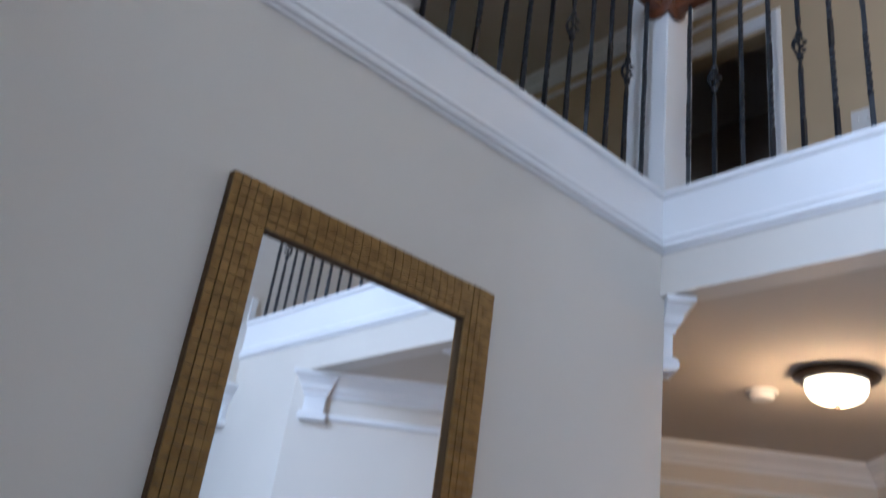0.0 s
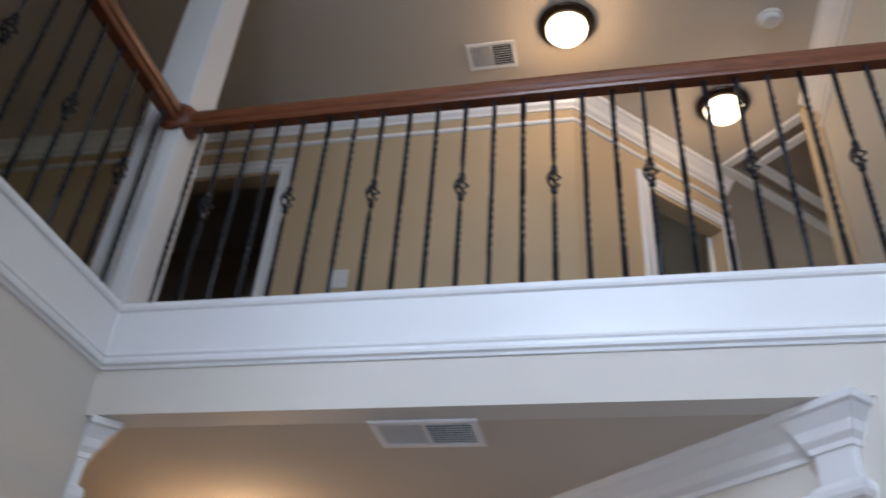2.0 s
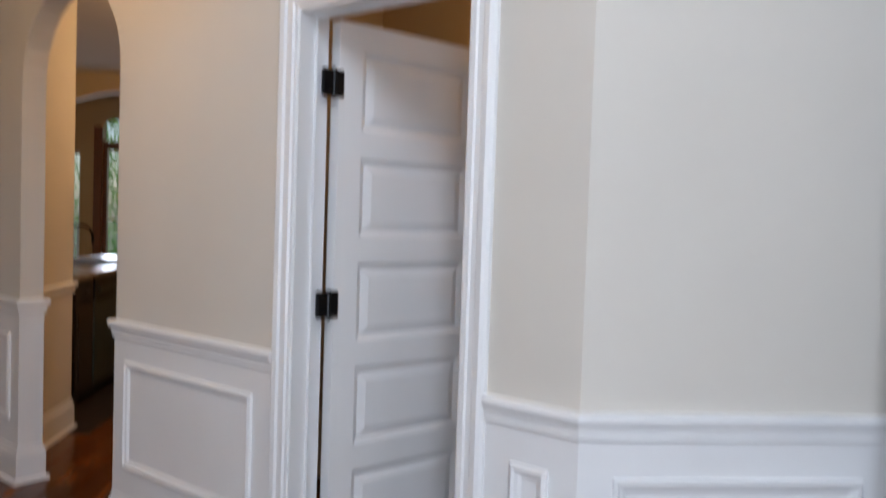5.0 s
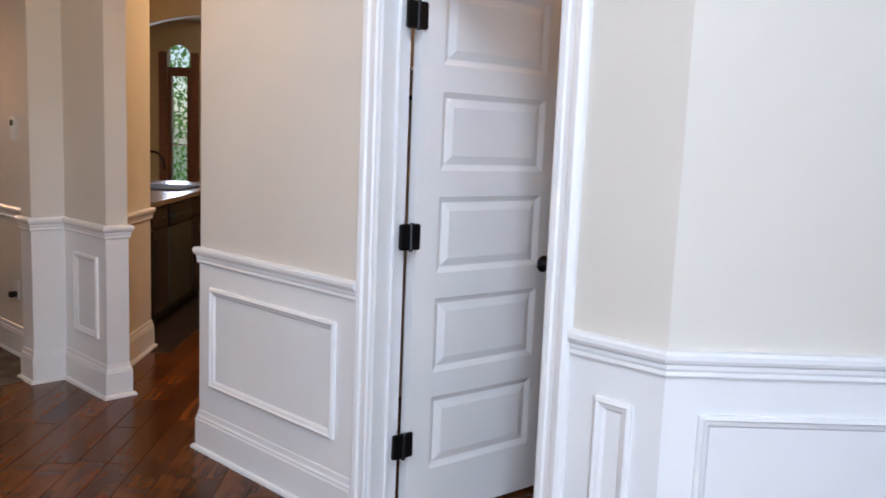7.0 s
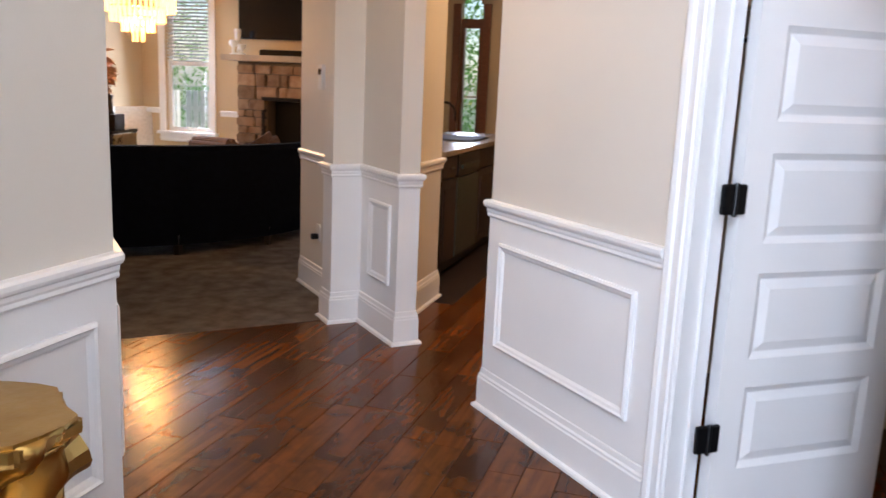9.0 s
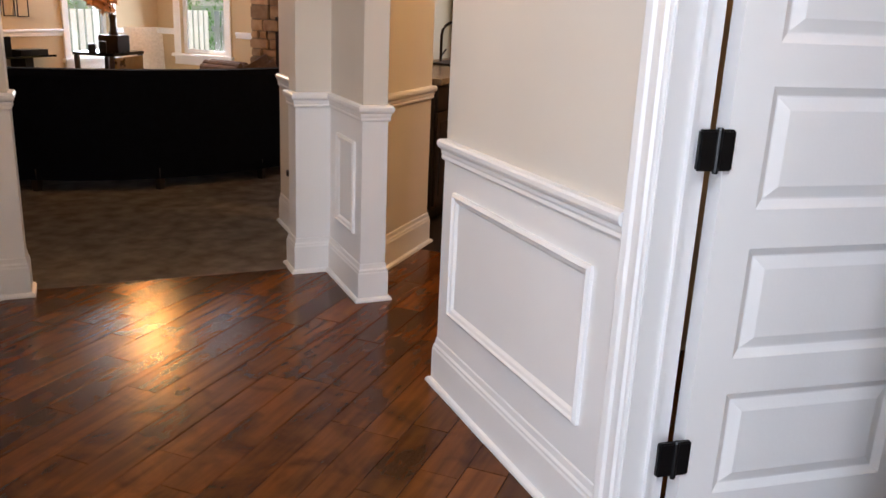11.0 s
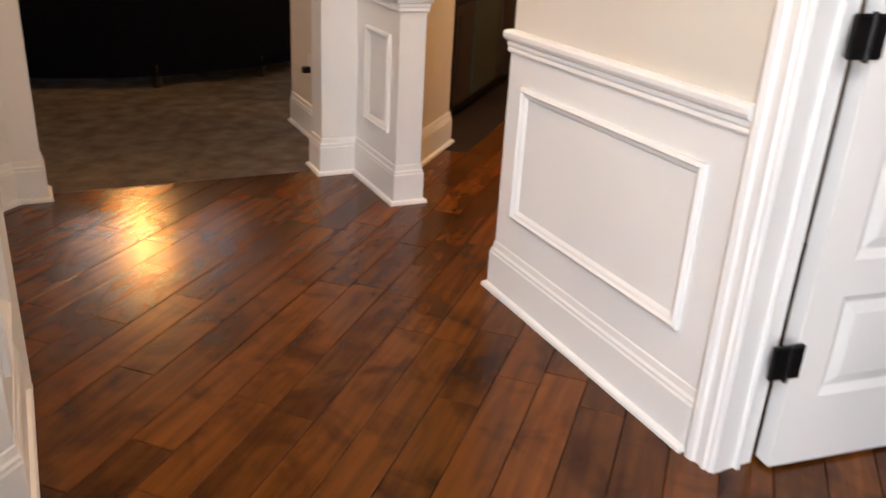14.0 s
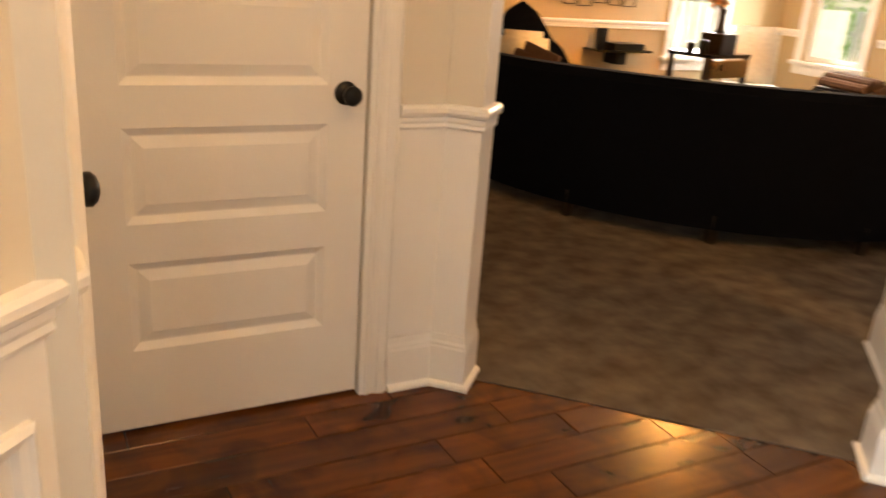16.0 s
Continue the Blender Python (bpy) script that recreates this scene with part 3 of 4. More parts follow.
def baluster_mesh(basket):
    bm = bmesh.new()
    z0, z1, h = 3.12, 3.945, 0.0068
    spans = ((3.26, 3.44), (3.66, 3.84)) if basket else ((3.26, 3.50), (3.60, 3.84))
    levels = [z0]
    for a, b in spans:
        levels += [a + (b - a) * k / 24 for k in range(25)]
    if basket:
        levels += [3.50, 3.598]
    levels = sorted(levels + [z1])
    rings = []
    for z in levels:
        turn = sum(min(max((z - a) / (b - a), 0), 1) for a, b in spans) * math.pi * 3.5
        r = h * (0.35 if basket and 3.499 < z < 3.60 else 1.0)
        rings.append([bm.verts.new((r * 1.414 * math.cos(turn + math.pi / 4 + math.pi / 2 * k), r * 1.414 * math.sin(turn + math.pi / 4 + math.pi / 2 * k), z)) for k in range(4)])
    for a, b in zip(rings, rings[1:]):
        for k in range(4):
            bm.faces.new((a[k], a[(k + 1) % 4], b[(k + 1) % 4], b[k]))
    bm.faces.new(rings[0][::-1])
    bm.faces.new(rings[-1])
    if basket:
        for q in range(4):
            pts = []
            for k in range(11):
                s = k / 10
                a = q * math.pi / 2 + s * math.pi * 1.1
                r = 0.004 + 0.019 * math.sin(math.pi * s)
                pts.append((r * math.cos(a), r * math.sin(a), 3.510 + 0.080 * s))
            tube(bm, pts, 0.0042, 5)
        for z in (3.502, 3.598):
            lathe(bm, [(0.010, z - 0.010), (0.012, z), (0.010, z + 0.010)], 8)
    bmesh.ops.recalc_face_normals(bm, faces=bm.faces)
    me = bpy.data.meshes.new("baluster")
    bm.to_mesh(me)
    bm.free()
    me.materials.append(IRON)
    return me


PLAIN, BASKET = baluster_mesh(False), baluster_mesh(True)
HANDRAIL = [(-0.022, 3.935), (0.022, 3.935), (0.026, 3.945), (0.024, 3.958), (0.032, 3.968), (0.034, 3.990), (0.028, 4.010), (0.012, 4.022), (-0.012, 4.022), (-0.028, 4.010), (-0.034, 3.990), (-0.032, 3.968), (-0.024, 3.958), (-0.026, 3.945)]


def balustrade(name, start, end, places, label):
    ob = thing(name, label, "balustrade")
    for (x, y), with_basket in places:
        b = new("baluster", BASKET if with_basket else PLAIN)
        b.location, b.parent = (x, y, 0), ob
        b.rotation_euler = (0, 0, random.uniform(0, 1.5))
    a, b = Vector((*start, 0)), Vector((*end, 0))
    ang = math.degrees(math.atan2(b.y - a.y, b.x - a.x))
    m = pose(a.x, a.y, 0, 0, 0, ang)
    part("handrail", sweep(bmesh.new(), HANDRAIL, 0, (b - a).length, m), OAK, ob, "polished reddish oak handrail")
    for u, s in ((0.0, 1), ((b - a).length, -1)):
        rb = lathe(bmesh.new(), [(0.062, 0), (0.066, 0.004), (0.066, 0.014), (0.058, 0.020), (0.054, 0.024), (0.044, 0.028)], 24, m @ pose(u, 0, 3.978, 0, 90 * s, 0))
        part("rosette", rb, OAK, ob, "round oak rosette")
    return ob


balustrade("balustrade", (2.455, -1.318), (2.455, 1.529), [((2.455, -1.218 + 0.1028 * k), k % 3 == 1) for k in range(27)], "black iron balustrade with oak handrail along the landing")
balustrade("balustrade", (0.101, 1.565), (2.419, 1.565), [((2.335 - 0.1025 * k, 1.565), k % 3 == 1) for k in range(22)], "black iron balustrade with oak handrail over the mirror wall")
newel = thing("newel_column", "square white column at the balcony corner", "column", (2.5075, 1.6175, LANDING), kind="structure")
part("shaft", boxed(-0.0875, 0.0875, -0.0875, 0.0875, 0.07, TOP - LANDING - 0.001, bevel=0.004), WHITE, newel)
part("plinth", boxed(-0.094, 0.094, -0.094, 0.094, 0.071, 0.185, bevel=0.004), WHITE, newel)
part("capital", prism(bmesh.new(), [(-0.12, -0.12), (0.12, -0.12), (0.12, 0.12), (-0.12, 0.12)], TOP - LANDING - 0.06, TOP - LANDING - 0.002), WHITE, newel)

# ---- upper landing ----
tagged(part("landing_floor", prism(bmesh.new(), [(2.53, -1.32), (2.53, 1.64), (-1.7, 1.64), (-1.7, 4.6), (8.2, 4.6), (8.2, -1.32)], LANDING + 0.001, LANDING + 0.02), CARPET), "taupe landing carpet", "floor", kind="structure")
for y0, y1, z0 in ((0.11, 1.92, LANDING), (1.92, 2.63, 5.06), (2.63, 4.6, LANDING)):
    tagged(part("wall_landing_east", boxed(3.985, 4.10, y0, y1, z0, TOP), TAN), "warm tan landing wall", "wall", kind="structure")
DIAG = pose(4.94, -0.845, 0, 0, 0, 135)
for u0, u1, z0 in ((0, 0.095, LANDING), (0.095, 0.76, 5.06), (0.76, 1.3505, LANDING)):
    wall("wall_landing_diagonal", DIAG, u0, u1, z0, TOP, 0.11, TAN, "warm tan diagonal landing wall")
tagged(part("wall_corridor", boxed(4.94, 8.2, -0.845, -0.735, LANDING, TOP), TAN), "warm tan corridor wall", "wall", kind="structure")
tagged(part("wall_corridor_end", boxed(7.6, 7.7, -2.6, -0.7, LANDING, TOP), TAN), "tan corridor end wall", "wall", kind="structure")
tagged(part("wall_landing_north", boxed(-1.7, 2.75, 3.85, 3.97, LANDING, TOP), TAN), "tan landing wall behind the balustrade", "wall", kind="structure")
tagged(part("wall_passage_north", boxed(2.75, 4.0, 4.5, 4.6, LANDING, TOP), TAN), "tan wall at the end of the passage", "wall", kind="structure")
UPCROWN = [(v * 1.15, z + TOP - CEILING) for v, z in CROWN]
UPBEAD = [(v, z + TOP - CEILING + 0.01) for v, z in BEAD]
for line in ([(4.94, -0.845), (3.985, 0.11), (3.985, 4.5)], [(2.75, 4.5), (2.75, 3.85), (-1.7, 3.85)], [(2.42, -1.32), (4.22, -1.32)]):
    trim_path("crown_moulding", UPCROWN, line if line[0] != (2.42, -1.32) else line, "white crown moulding on the landing")
    trim_path("frieze_bead", UPBEAD, line, "white bead moulding below the landing crown")


def raised(m, z):
    return Matrix.Translation((0, 0, z)) @ m


up_door = pose(3.985, 1.92, LANDING - 0.02, 0, 0, 90)
door_casing(up_door, 0.0, 0.71, 2.045)
# Walls coloured dark for shade; the end wall is added to stop daylight.
tagged(part("dark_room_wall", boxed(5.3, 5.4, 0.6, 4.0, LANDING, TOP), DARKROOM), "unlit bedroom wall beyond the door, shade put into its paint", "wall", kind="structure")
tagged(part("dark_room_end", boxed(4.1, 5.3, 4.0, 4.06, LANDING, TOP), DARKROOM), "unseen bedroom end wall added to keep daylight out", "wall", kind="structure")
tagged(part("dark_room_side", boxed(4.1, 5.3, 0.55, 0.6, LANDING, TOP), DARKROOM), "unlit bedroom side wall, shade put into its paint", "wall", kind="structure")
door_casing(raised(DIAG, LANDING - 0.02), 0.095, 0.76, 2.045)
leaf = panel_door("door_4", raised(DIAG, LANDING - 0.02) @ pose(0.11, -0.118, 0, 0, 0, -140), 0.64, 2.035, "white panel door swung open on the landing", (1.06,), 0.54)
door_casing(pose(6.1, -0.845, LANDING - 0.02, 0, 0, 180), 0.0, 0.71, 2.045)
panel_door("door_5", pose(6.1, -0.857, LANDING - 0.02, 0, 0, 180) @ pose(0.005, 0.01, 0), 0.70, 2.035, "closed corridor door", (), 0.06)
hatch = thing("attic_hatch", "framed attic hatch in the corridor ceiling", "hatch", kind="structure")
HM = pose(4.20, -1.29, 0, 0, 0, 45)
# The panel shares the taupe darkened for shade.
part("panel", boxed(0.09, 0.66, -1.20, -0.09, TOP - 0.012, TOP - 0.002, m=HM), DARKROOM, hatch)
for o in (0.0, 0.15):
    for u0, u1, v0, v1 in ((o, 0.07 + o, -1.27 + o, -0.02 - o), (0.68 - o, 0.75 - o, -1.27 + o, -0.02 - o), (0.07 + o, 0.68 - o, -0.09 - o, -0.02 - o), (0.07 + o, 0.68 - o, -1.27 + o, -1.20 + o)):
        part("moulding", boxed(u0, u1, v0, v1, TOP - 0.035, TOP - 0.013, m=HM, bevel=0.006), WHITE, hatch)
tagged(part("wall_corridor_south", boxed(0, 2.4, -0.10, 0, LANDING, TOP, m=pose(5.9, -3.0, 0, 0, 0, 135)), TAN), "warm tan corridor wall", "wall", kind="structure")
switch = thing("light_switch", "white double light switch on the tan wall", "light switch")
part("plate", boxed(3.977, 3.985, 1.371, 1.486, 4.185, 4.305, bevel=0.002), PLASTIC, switch)
for y in (1.403, 1.451):
    part("toggle", boxed(3.968, 3.978, y - 0.005, y + 0.005, 4.235, 4.258), PLASTIC, switch)


def ceiling_lamp(x, y, z, label):
    ob = thing("ceiling_lamp", label, "ceiling lamp", (x, y, z), group="flush ceiling lamps")
    part("pan", lathe(bmesh.new(), [(0.060, -0.001), (0.150, -0.004), (0.158, -0.014), (0.152, -0.026), (0.128, -0.040), (0.118, -0.040)], 32), BRONZE, ob, "oil-rubbed bronze rim", smooth=False)
    shade = part("shade", lathe(bmesh.new(), [(0.112, -0.034), (0.114, -0.048), (0.110, -0.074), (0.094, -0.098), (0.064, -0.114), (0.024, -0.121), (0.006, -0.122)], 32), FROST, ob, "lit frosted glass bowl", smooth=True)
    shade.visible_shadow = False
    part("finial", lathe(bmesh.new(), [(0.004, -0.120), (0.010, -0.125), (0.010, -0.132), (0.003, -0.138)], 10), BRONZE, ob)
    return ob


ceiling_lamp(3.384, 1.391, CEILING, "lit bowl lamp on the hall ceiling")
ceiling_lamp(3.43, 0.105, TOP, "lit bowl lamp on the landing ceiling")
ceiling_lamp(4.17, -0.78, TOP, "lit bowl lamp on the corridor ceiling")


def vent(x0, x1, y0, y1, z, along):
    ob = thing("ceiling_vent", "white metal ceiling vent with louvres", "vent", group="ceiling vents")
    w = 0.022
    for a, b, c, d in ((x0, x1, y0, y0 + w), (x0, x1, y1 - w, y1), (x0, x0 + w, y0 + w, y1 - w), (x1 - w, x1, y0 + w, y1 - w)):
        part("frame", boxed(a, b, c, d, z - 0.009, z - 0.001, bevel=0.002), WHITE, ob)
    part("backing", boxed(x0 + w, x1 - w, y0 + w, y1 - w, z - 0.0025, z - 0.001), BLACK, ob)
    yc = (y0 + y1) / 2
    part("divider", boxed(x0 + w, x1 - w, yc - 0.006, yc + 0.006, z - 0.009, z - 0.003), WHITE, ob)
    n = 9
    for k in range(n):
        x = x0 + w + (x1 - x0 - 2 * w) * (k + 0.5) / n
        part("slat", boxed(-0.0055, 0.0055, y0 + w, yc - 0.006, -0.0008, 0.0008, m=pose(x, 0, z - 0.006, 0, -40, 0)), WHITE, ob)
    for k in range(12):
        y = yc + 0.008 + (y1 - w - yc - 0.008) * (k + 0.5) / 12
        part("slat", boxed(x0 + w, x1 - w, -0.004, 0.004, -0.0008, 0.0008, m=pose(0, y, z - 0.006, -62, 0, 0)), WHITE, ob)
    return ob


vent(2.50, 2.69, 0.35, 0.67, CEILING, 0)
vent(3.50, 3.70, 0.405, 0.69, TOP, 0)


def smoke_alarm(x, y, z):
    ob = thing("smoke_alarm", "round white smoke alarm on the ceiling", "smoke alarm", (x, y, z), group="smoke alarms")
    part("base", lathe(bmesh.new(), [(0.066, -0.001), (0.068, -0.010), (0.060, -0.016)], 24), PLASTIC, ob)
    part("cover", lathe(bmesh.new(), [(0.052, -0.014), (0.050, -0.034), (0.040, -0.042), (0.010, -0.044)], 24), PLASTIC, ob)
    return ob


smoke_alarm(3.498, 1.752, CEILING)
smoke_alarm(3.546, -0.98, TOP)
twin = thing("ceiling_spotlight", "white twin-headed spotlight on the landing ceiling", "spotlight", (2.13, 2.255, TOP))
part("base", lathe(bmesh.new(), [(0.055, -0.001), (0.055, -0.014), (0.030, -0.022)], 20), PLASTIC, twin)
for side in (-1, 1):
    head = lathe(bmesh.new(), [(0.018, 0.0), (0.034, -0.012), (0.040, -0.055), (0.034, -0.060)], 18, pose(0, 0.055 * side, -0.020, 20 * side))
    part("lamp_head", head, PLASTIC, twin, smooth=True)

# ---- mirror ----
mirror = thing("wall_mirror", "tall mirror in a gold mosaic frame on the wall", "mirror", (1.263, 1.53, 0), 180)
MX, MZ0, MZ1, MW = 0.3825, 0.96, 2.457, 0.094
part("glass", boxed(-MX + MW - 0.005, MX - MW + 0.005, 0.006, 0.014, MZ0 + MW - 0.005, MZ1 - MW + 0.005), MIRROR, mirror, "clear silvered mirror glass")
part("backboard", boxed(-MX + 0.01, MX - 0.01, 0.001, 0.006, MZ0 + 0.01, MZ1 - 0.01), DARKGOLD, mirror)


def mosaic(name, u0, u1, z0, z1, cols, rows):
    rail = part(name, boxed(u0, u1, 0.006, 0.026, z0, z1), DARKGOLD, mirror)
    du, dz = (u1 - u0) / cols, (z1 - z0) / rows
    bm = bmesh.new()
    for i in range(cols):
        for j in range(rows):
            across = ((i + 0.5) / cols) if cols < rows else ((j + 0.5) / rows)
            h = 0.030 + 0.004 * math.sin(math.pi * across) + random.uniform(-0.0006, 0.0006)
            box(bm, u0 + i * du + 0.0008, u0 + (i + 1) * du - 0.0008, 0.026, h, z0 + j * dz + 0.0008, z0 + (j + 1) * dz - 0.0008)
    p = part("tile", bm, GOLDFRAME, rail, "small square antique gold tiles")
    p["kind"] = "stuff"


mosaic("frame_side", -MX, -MX + MW, MZ0, MZ1, 5, 62)
mosaic("frame_side", MX - MW, MX, MZ0, MZ1, 5, 62)
mosaic("frame_top", -MX + MW, MX - MW, MZ1 - MW, MZ1, 24, 5)
mosaic("frame_bottom", -MX + MW, MX - MW, MZ0, MZ0 + MW, 24, 5)

# ---- gold root stool ----
gb = bmesh.new()
rings = []
steps, floors = 72, 56
for j in range(floors + 1):
    z = 0.75 * j / floors
    ring = []
    for k in range(steps):
        a = 2 * math.pi * k / steps
        p = Vector((math.cos(a) * 1.6, math.sin(a) * 1.6, z * 4.2))
        c = noise.noise(p * 0.9 + Vector((7, 3, 1)))
        hole = max(0.0, noise.noise(p * 0.95 + Vector((2, 9, 4))) - 0.12)
        r = 0.165 + 0.06 * max(-0.5, min(0.35, c * 1.6)) + 0.004 * noise.noise(p * 9) - 0.36 * min(hole, 0.30)
        if j == floors:
            r -= 0.006
        ring.append(gb.verts.new((r * math.cos(a), r * math.sin(a), z)))
    rings.append(ring)
for a, b in zip(rings, rings[1:]):
    for k in range(steps):
        gb.faces.new((a[k], a[(k + 1) % steps], b[(k + 1) % steps], b[k]))
gb.faces.new(rings[0][::-1])
gb.faces.new(rings[-1])
stool = thing("gold_stool", "gold-leafed carved root stool beside the wall", "stool", (1.755, 1.30, 0), 20)
part("body", gb, GOLD, stool, "hollowed gold root", smooth=True)
tb = bmesh.new()
outline = [((0.175 + 0.022 * math.sin(2.3 * k) + 0.016 * math.cos(5.1 * k)) * math.cos(2 * math.pi * k / 22), (0.175 + 0.022 * math.sin(2.3 * k) + 0.016 * math.cos(5.1 * k)) * math.sin(2 * math.pi * k / 22)) for k in range(22)]
prism(tb, outline, 0.715, 0.757)
bmesh.ops.bevel(tb, geom=list(tb.edges), offset=0.010, segments=2, affect="EDGES")
part("top", tb, GOLD, stool, "flat satin gold sawn top")
for a, z, tilt, rad, out in ((-35, 0.60, 72, 0.055, 0.10), (25, 0.44, 98, 0.05, 0.09), (-80, 0.33, 85, 0.062, 0.10), (-20, 0.20, 110, 0.058, 0.12), (-130, 0.52, 80, 0.05, 0.09), (95, 0.30, 92, 0.05, 0.09)):
    sb = lathe(bmesh.new(), [(rad * 1.25, -0.06), (rad, 0.0), (rad * 0.94, out * 0.7), (rad * 1.02, out)], 11)
    bmesh.ops.transform(sb, matrix=pose(0.11 * math.cos(radians(a)), 0.11 * math.sin(radians(a)), z, 0, 0, a) @ pose(0, 0, 0, 0, tilt, 0), verts=sb.verts)
    part("branch_stub", sb, GOLDSAW, stool, "short sawn gold branch stub")

# ---- dark open leaf at the dining opening ----
leafd = thing("dining_door", "tall dark-stained wooden door leaf standing open", "door", (2.03, -1.345, 0), -88)
part("leaf", boxed(0, 0.85, -0.022, 0.022, 0.01, 2.70, bevel=0.004), DARKWOOD, leafd)
for z0, z1 in ((0.25, 1.15), (1.35, 2.45)):
    part("panel", boxed(0.14, 0.71, 0.022, 0.032, z0, z1, bevel=0.008), DARKWOOD, leafd)

# ---- living room shell ----
LX, LY = 9.90, 7.00


def window_wall(name, m, length, u0, u1, z0, z1, height, mat, label):
    for a, b, c, d in ((0, u0, 0, height), (u1, length, 0, height), (u0, u1, 0, z0), (u0, u1, z1, height)):
        wall(name, m, a, b, c, d, 0.14, mat, label)


def window(name, m, u0, u1, z0, z1, drop, label):
    ob = thing(name, label, "window", kind="structure")
    ob.matrix_world = m
    mid = (z0 + z1) / 2
    w = 0.05
    fr = bmesh.new()
    for a, b, c, d in ((u0 - 0.09, u0, z0 - 0.02, z1 + 0.10), (u1, u1 + 0.09, z0 - 0.02, z1 + 0.10), (u0, u1, z1, z1 + 0.10)):
        box(fr, a, b, 0.0, 0.02, c, d, bevel=0.004)
    part("casing", fr, WHITE, ob)
    part("sill", boxed(u0 - 0.12, u1 + 0.12, -0.05, 0.05, z0 - 0.04, z0 - 0.001, bevel=0.006), WHITE, ob)
    part("apron", boxed(u0 - 0.09, u1 + 0.09, 0.0, 0.018, z0 - 0.13, z0 - 0.041, bevel=0.003), WHITE, ob)
    for lo, hi, v in ((z0, mid + 0.02, -0.055), (mid - 0.02, z1, -0.090)):
        sash = bmesh.new()
        box(sash, u0, u0 + w, v - 0.03, v, lo, hi)
        box(sash, u1 - w, u1, v - 0.03, v, lo, hi)
        box(sash, u0 + w, u1 - w, v - 0.03, v, lo, lo + w)
        box(sash, u0 + w, u1 - w, v - 0.03, v, hi - w, hi)
        s = part("sash", sash, WHITE, ob)
        g = part("pane", boxed(u0 + w, u1 - w, v - 0.017, v - 0.013, lo + w, hi - w), GLASS, s)
        g.visible_shadow = False
    z = z1 - 0.03
    while z > drop:
        part("blind_slat", boxed(u0 + 0.02, u1 - 0.02, -0.020, 0.020, -0.001, 0.001, m=pose(0, -0.026, z, 28, 0, 0)), BLIND, ob)
        z -= 0.042
    return ob


EASTL = pose(LX, 3.4, 0, 0, 0, 90)
NORTHL = pose(LX, LY, 0, 0, 0, 180)
window_wall("wall_living_east", EASTL, 3.6, 2.62, 3.26, 0.62, 2.33, CEILING, TAN, "tan living room wall with a window")
window_wall("wall_living_north", NORTHL, 6.1, 0.81, 1.43, 0.60, 2.40, CEILING, TAN, "tan living room wall with a window")
window("window_1", EASTL, 2.62, 3.26, 0.62, 2.33, 1.48, "white sash window with a half-lowered blind")
window("window_2", NORTHL, 0.81, 1.43, 0.60, 2.40, 1.48, "white sash window with a half-lowered blind")
tagged(part("wall_living_west", boxed(3.72, 3.82, 3.07, LY, 0, CEILING), TAN), "tan living room side wall", "wall", kind="structure")
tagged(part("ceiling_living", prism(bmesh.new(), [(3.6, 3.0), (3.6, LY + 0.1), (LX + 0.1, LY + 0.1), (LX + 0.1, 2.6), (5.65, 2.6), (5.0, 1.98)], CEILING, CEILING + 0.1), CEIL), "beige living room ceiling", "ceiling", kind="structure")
for line in ([at(EASTL, 1.95), at(EASTL, 2.46)], [at(EASTL, 3.34), (LX, LY), at(NORTHL, 0.72)], [at(NORTHL, 1.52), at(NORTHL, 6.1)]):
    dado(line, skin=False)

# ---- garden seen through the windows ----
tagged(part("ground", boxed(-60, 90, -60, 90, -0.5, -0.30), GRASS), "mown green lawn round the house", "ground", kind="structure")
rng = random.Random(4)


def foliage(name, cx, cy, wx, wy, h, count, label):
    bm = bmesh.new()
    for _ in range(count):
        p = Vector((cx + rng.gauss(0, wx), cy + rng.gauss(0, wy), -0.3 + h * rng.random() ** 0.8))
        m = Matrix.Translation(p) @ Euler((rng.uniform(0, 6), rng.uniform(0, 6), rng.uniform(0, 6))).to_matrix().to_4x4()
        s = rng.uniform(0.030, 0.075)
        vs = [bm.verts.new(m @ Vector(q)) for q in ((-s, 0, 0), (0, -s * 0.45, 0), (s, 0, s * 0.2), (0, s * 0.45, 0))]
        bm.faces.new(vs)
    return tagged(part(name, bm, LEAF), label, "foliage", kind="stuff")


foliage("garden_shrubs", 17.5, 4.0, 1.0, 2.6, 5.0, 15000, "dense green garden shrubs beyond the window")
foliage("garden_trees", 18.0, 10.0, 1.0, 3.2, 6.0, 13000, "green trees beyond the fence")
foliage("garden_hedge", 9.0, 15.5, 3.0, 0.8, 6.0, 13000, "green trees behind the house")
fence = thing("garden_fence", "pale wooden picket fence in the garden", "fence", kind="")
fb = boxed(-0.055, 0.055, -0.01, 0.01, 0, 1.35, bevel=0.004)
part("picket", fb, FENCE, fence)
pick = fence.children[0]
pick.location = (13.6, 4.2, -0.3)
for k in range(1, 60):
    q = new("picket", pick.data)
    q.parent = fence
    q.location, q.rotation_euler = ((13.6, 4.2 + 0.14 * k, -0.3) if k < 34 else (13.6 - 0.14 * (k - 33), 8.95, -0.3)), (0, 0, radians(90 if k < 34 else 0))
pick.rotation_euler = (0, 0, radians(90))
for z in (0.0, 0.7):
    part("rail", boxed(13.62, 13.66, 4.1, 8.95, z, z + 0.08), FENCE, fence)

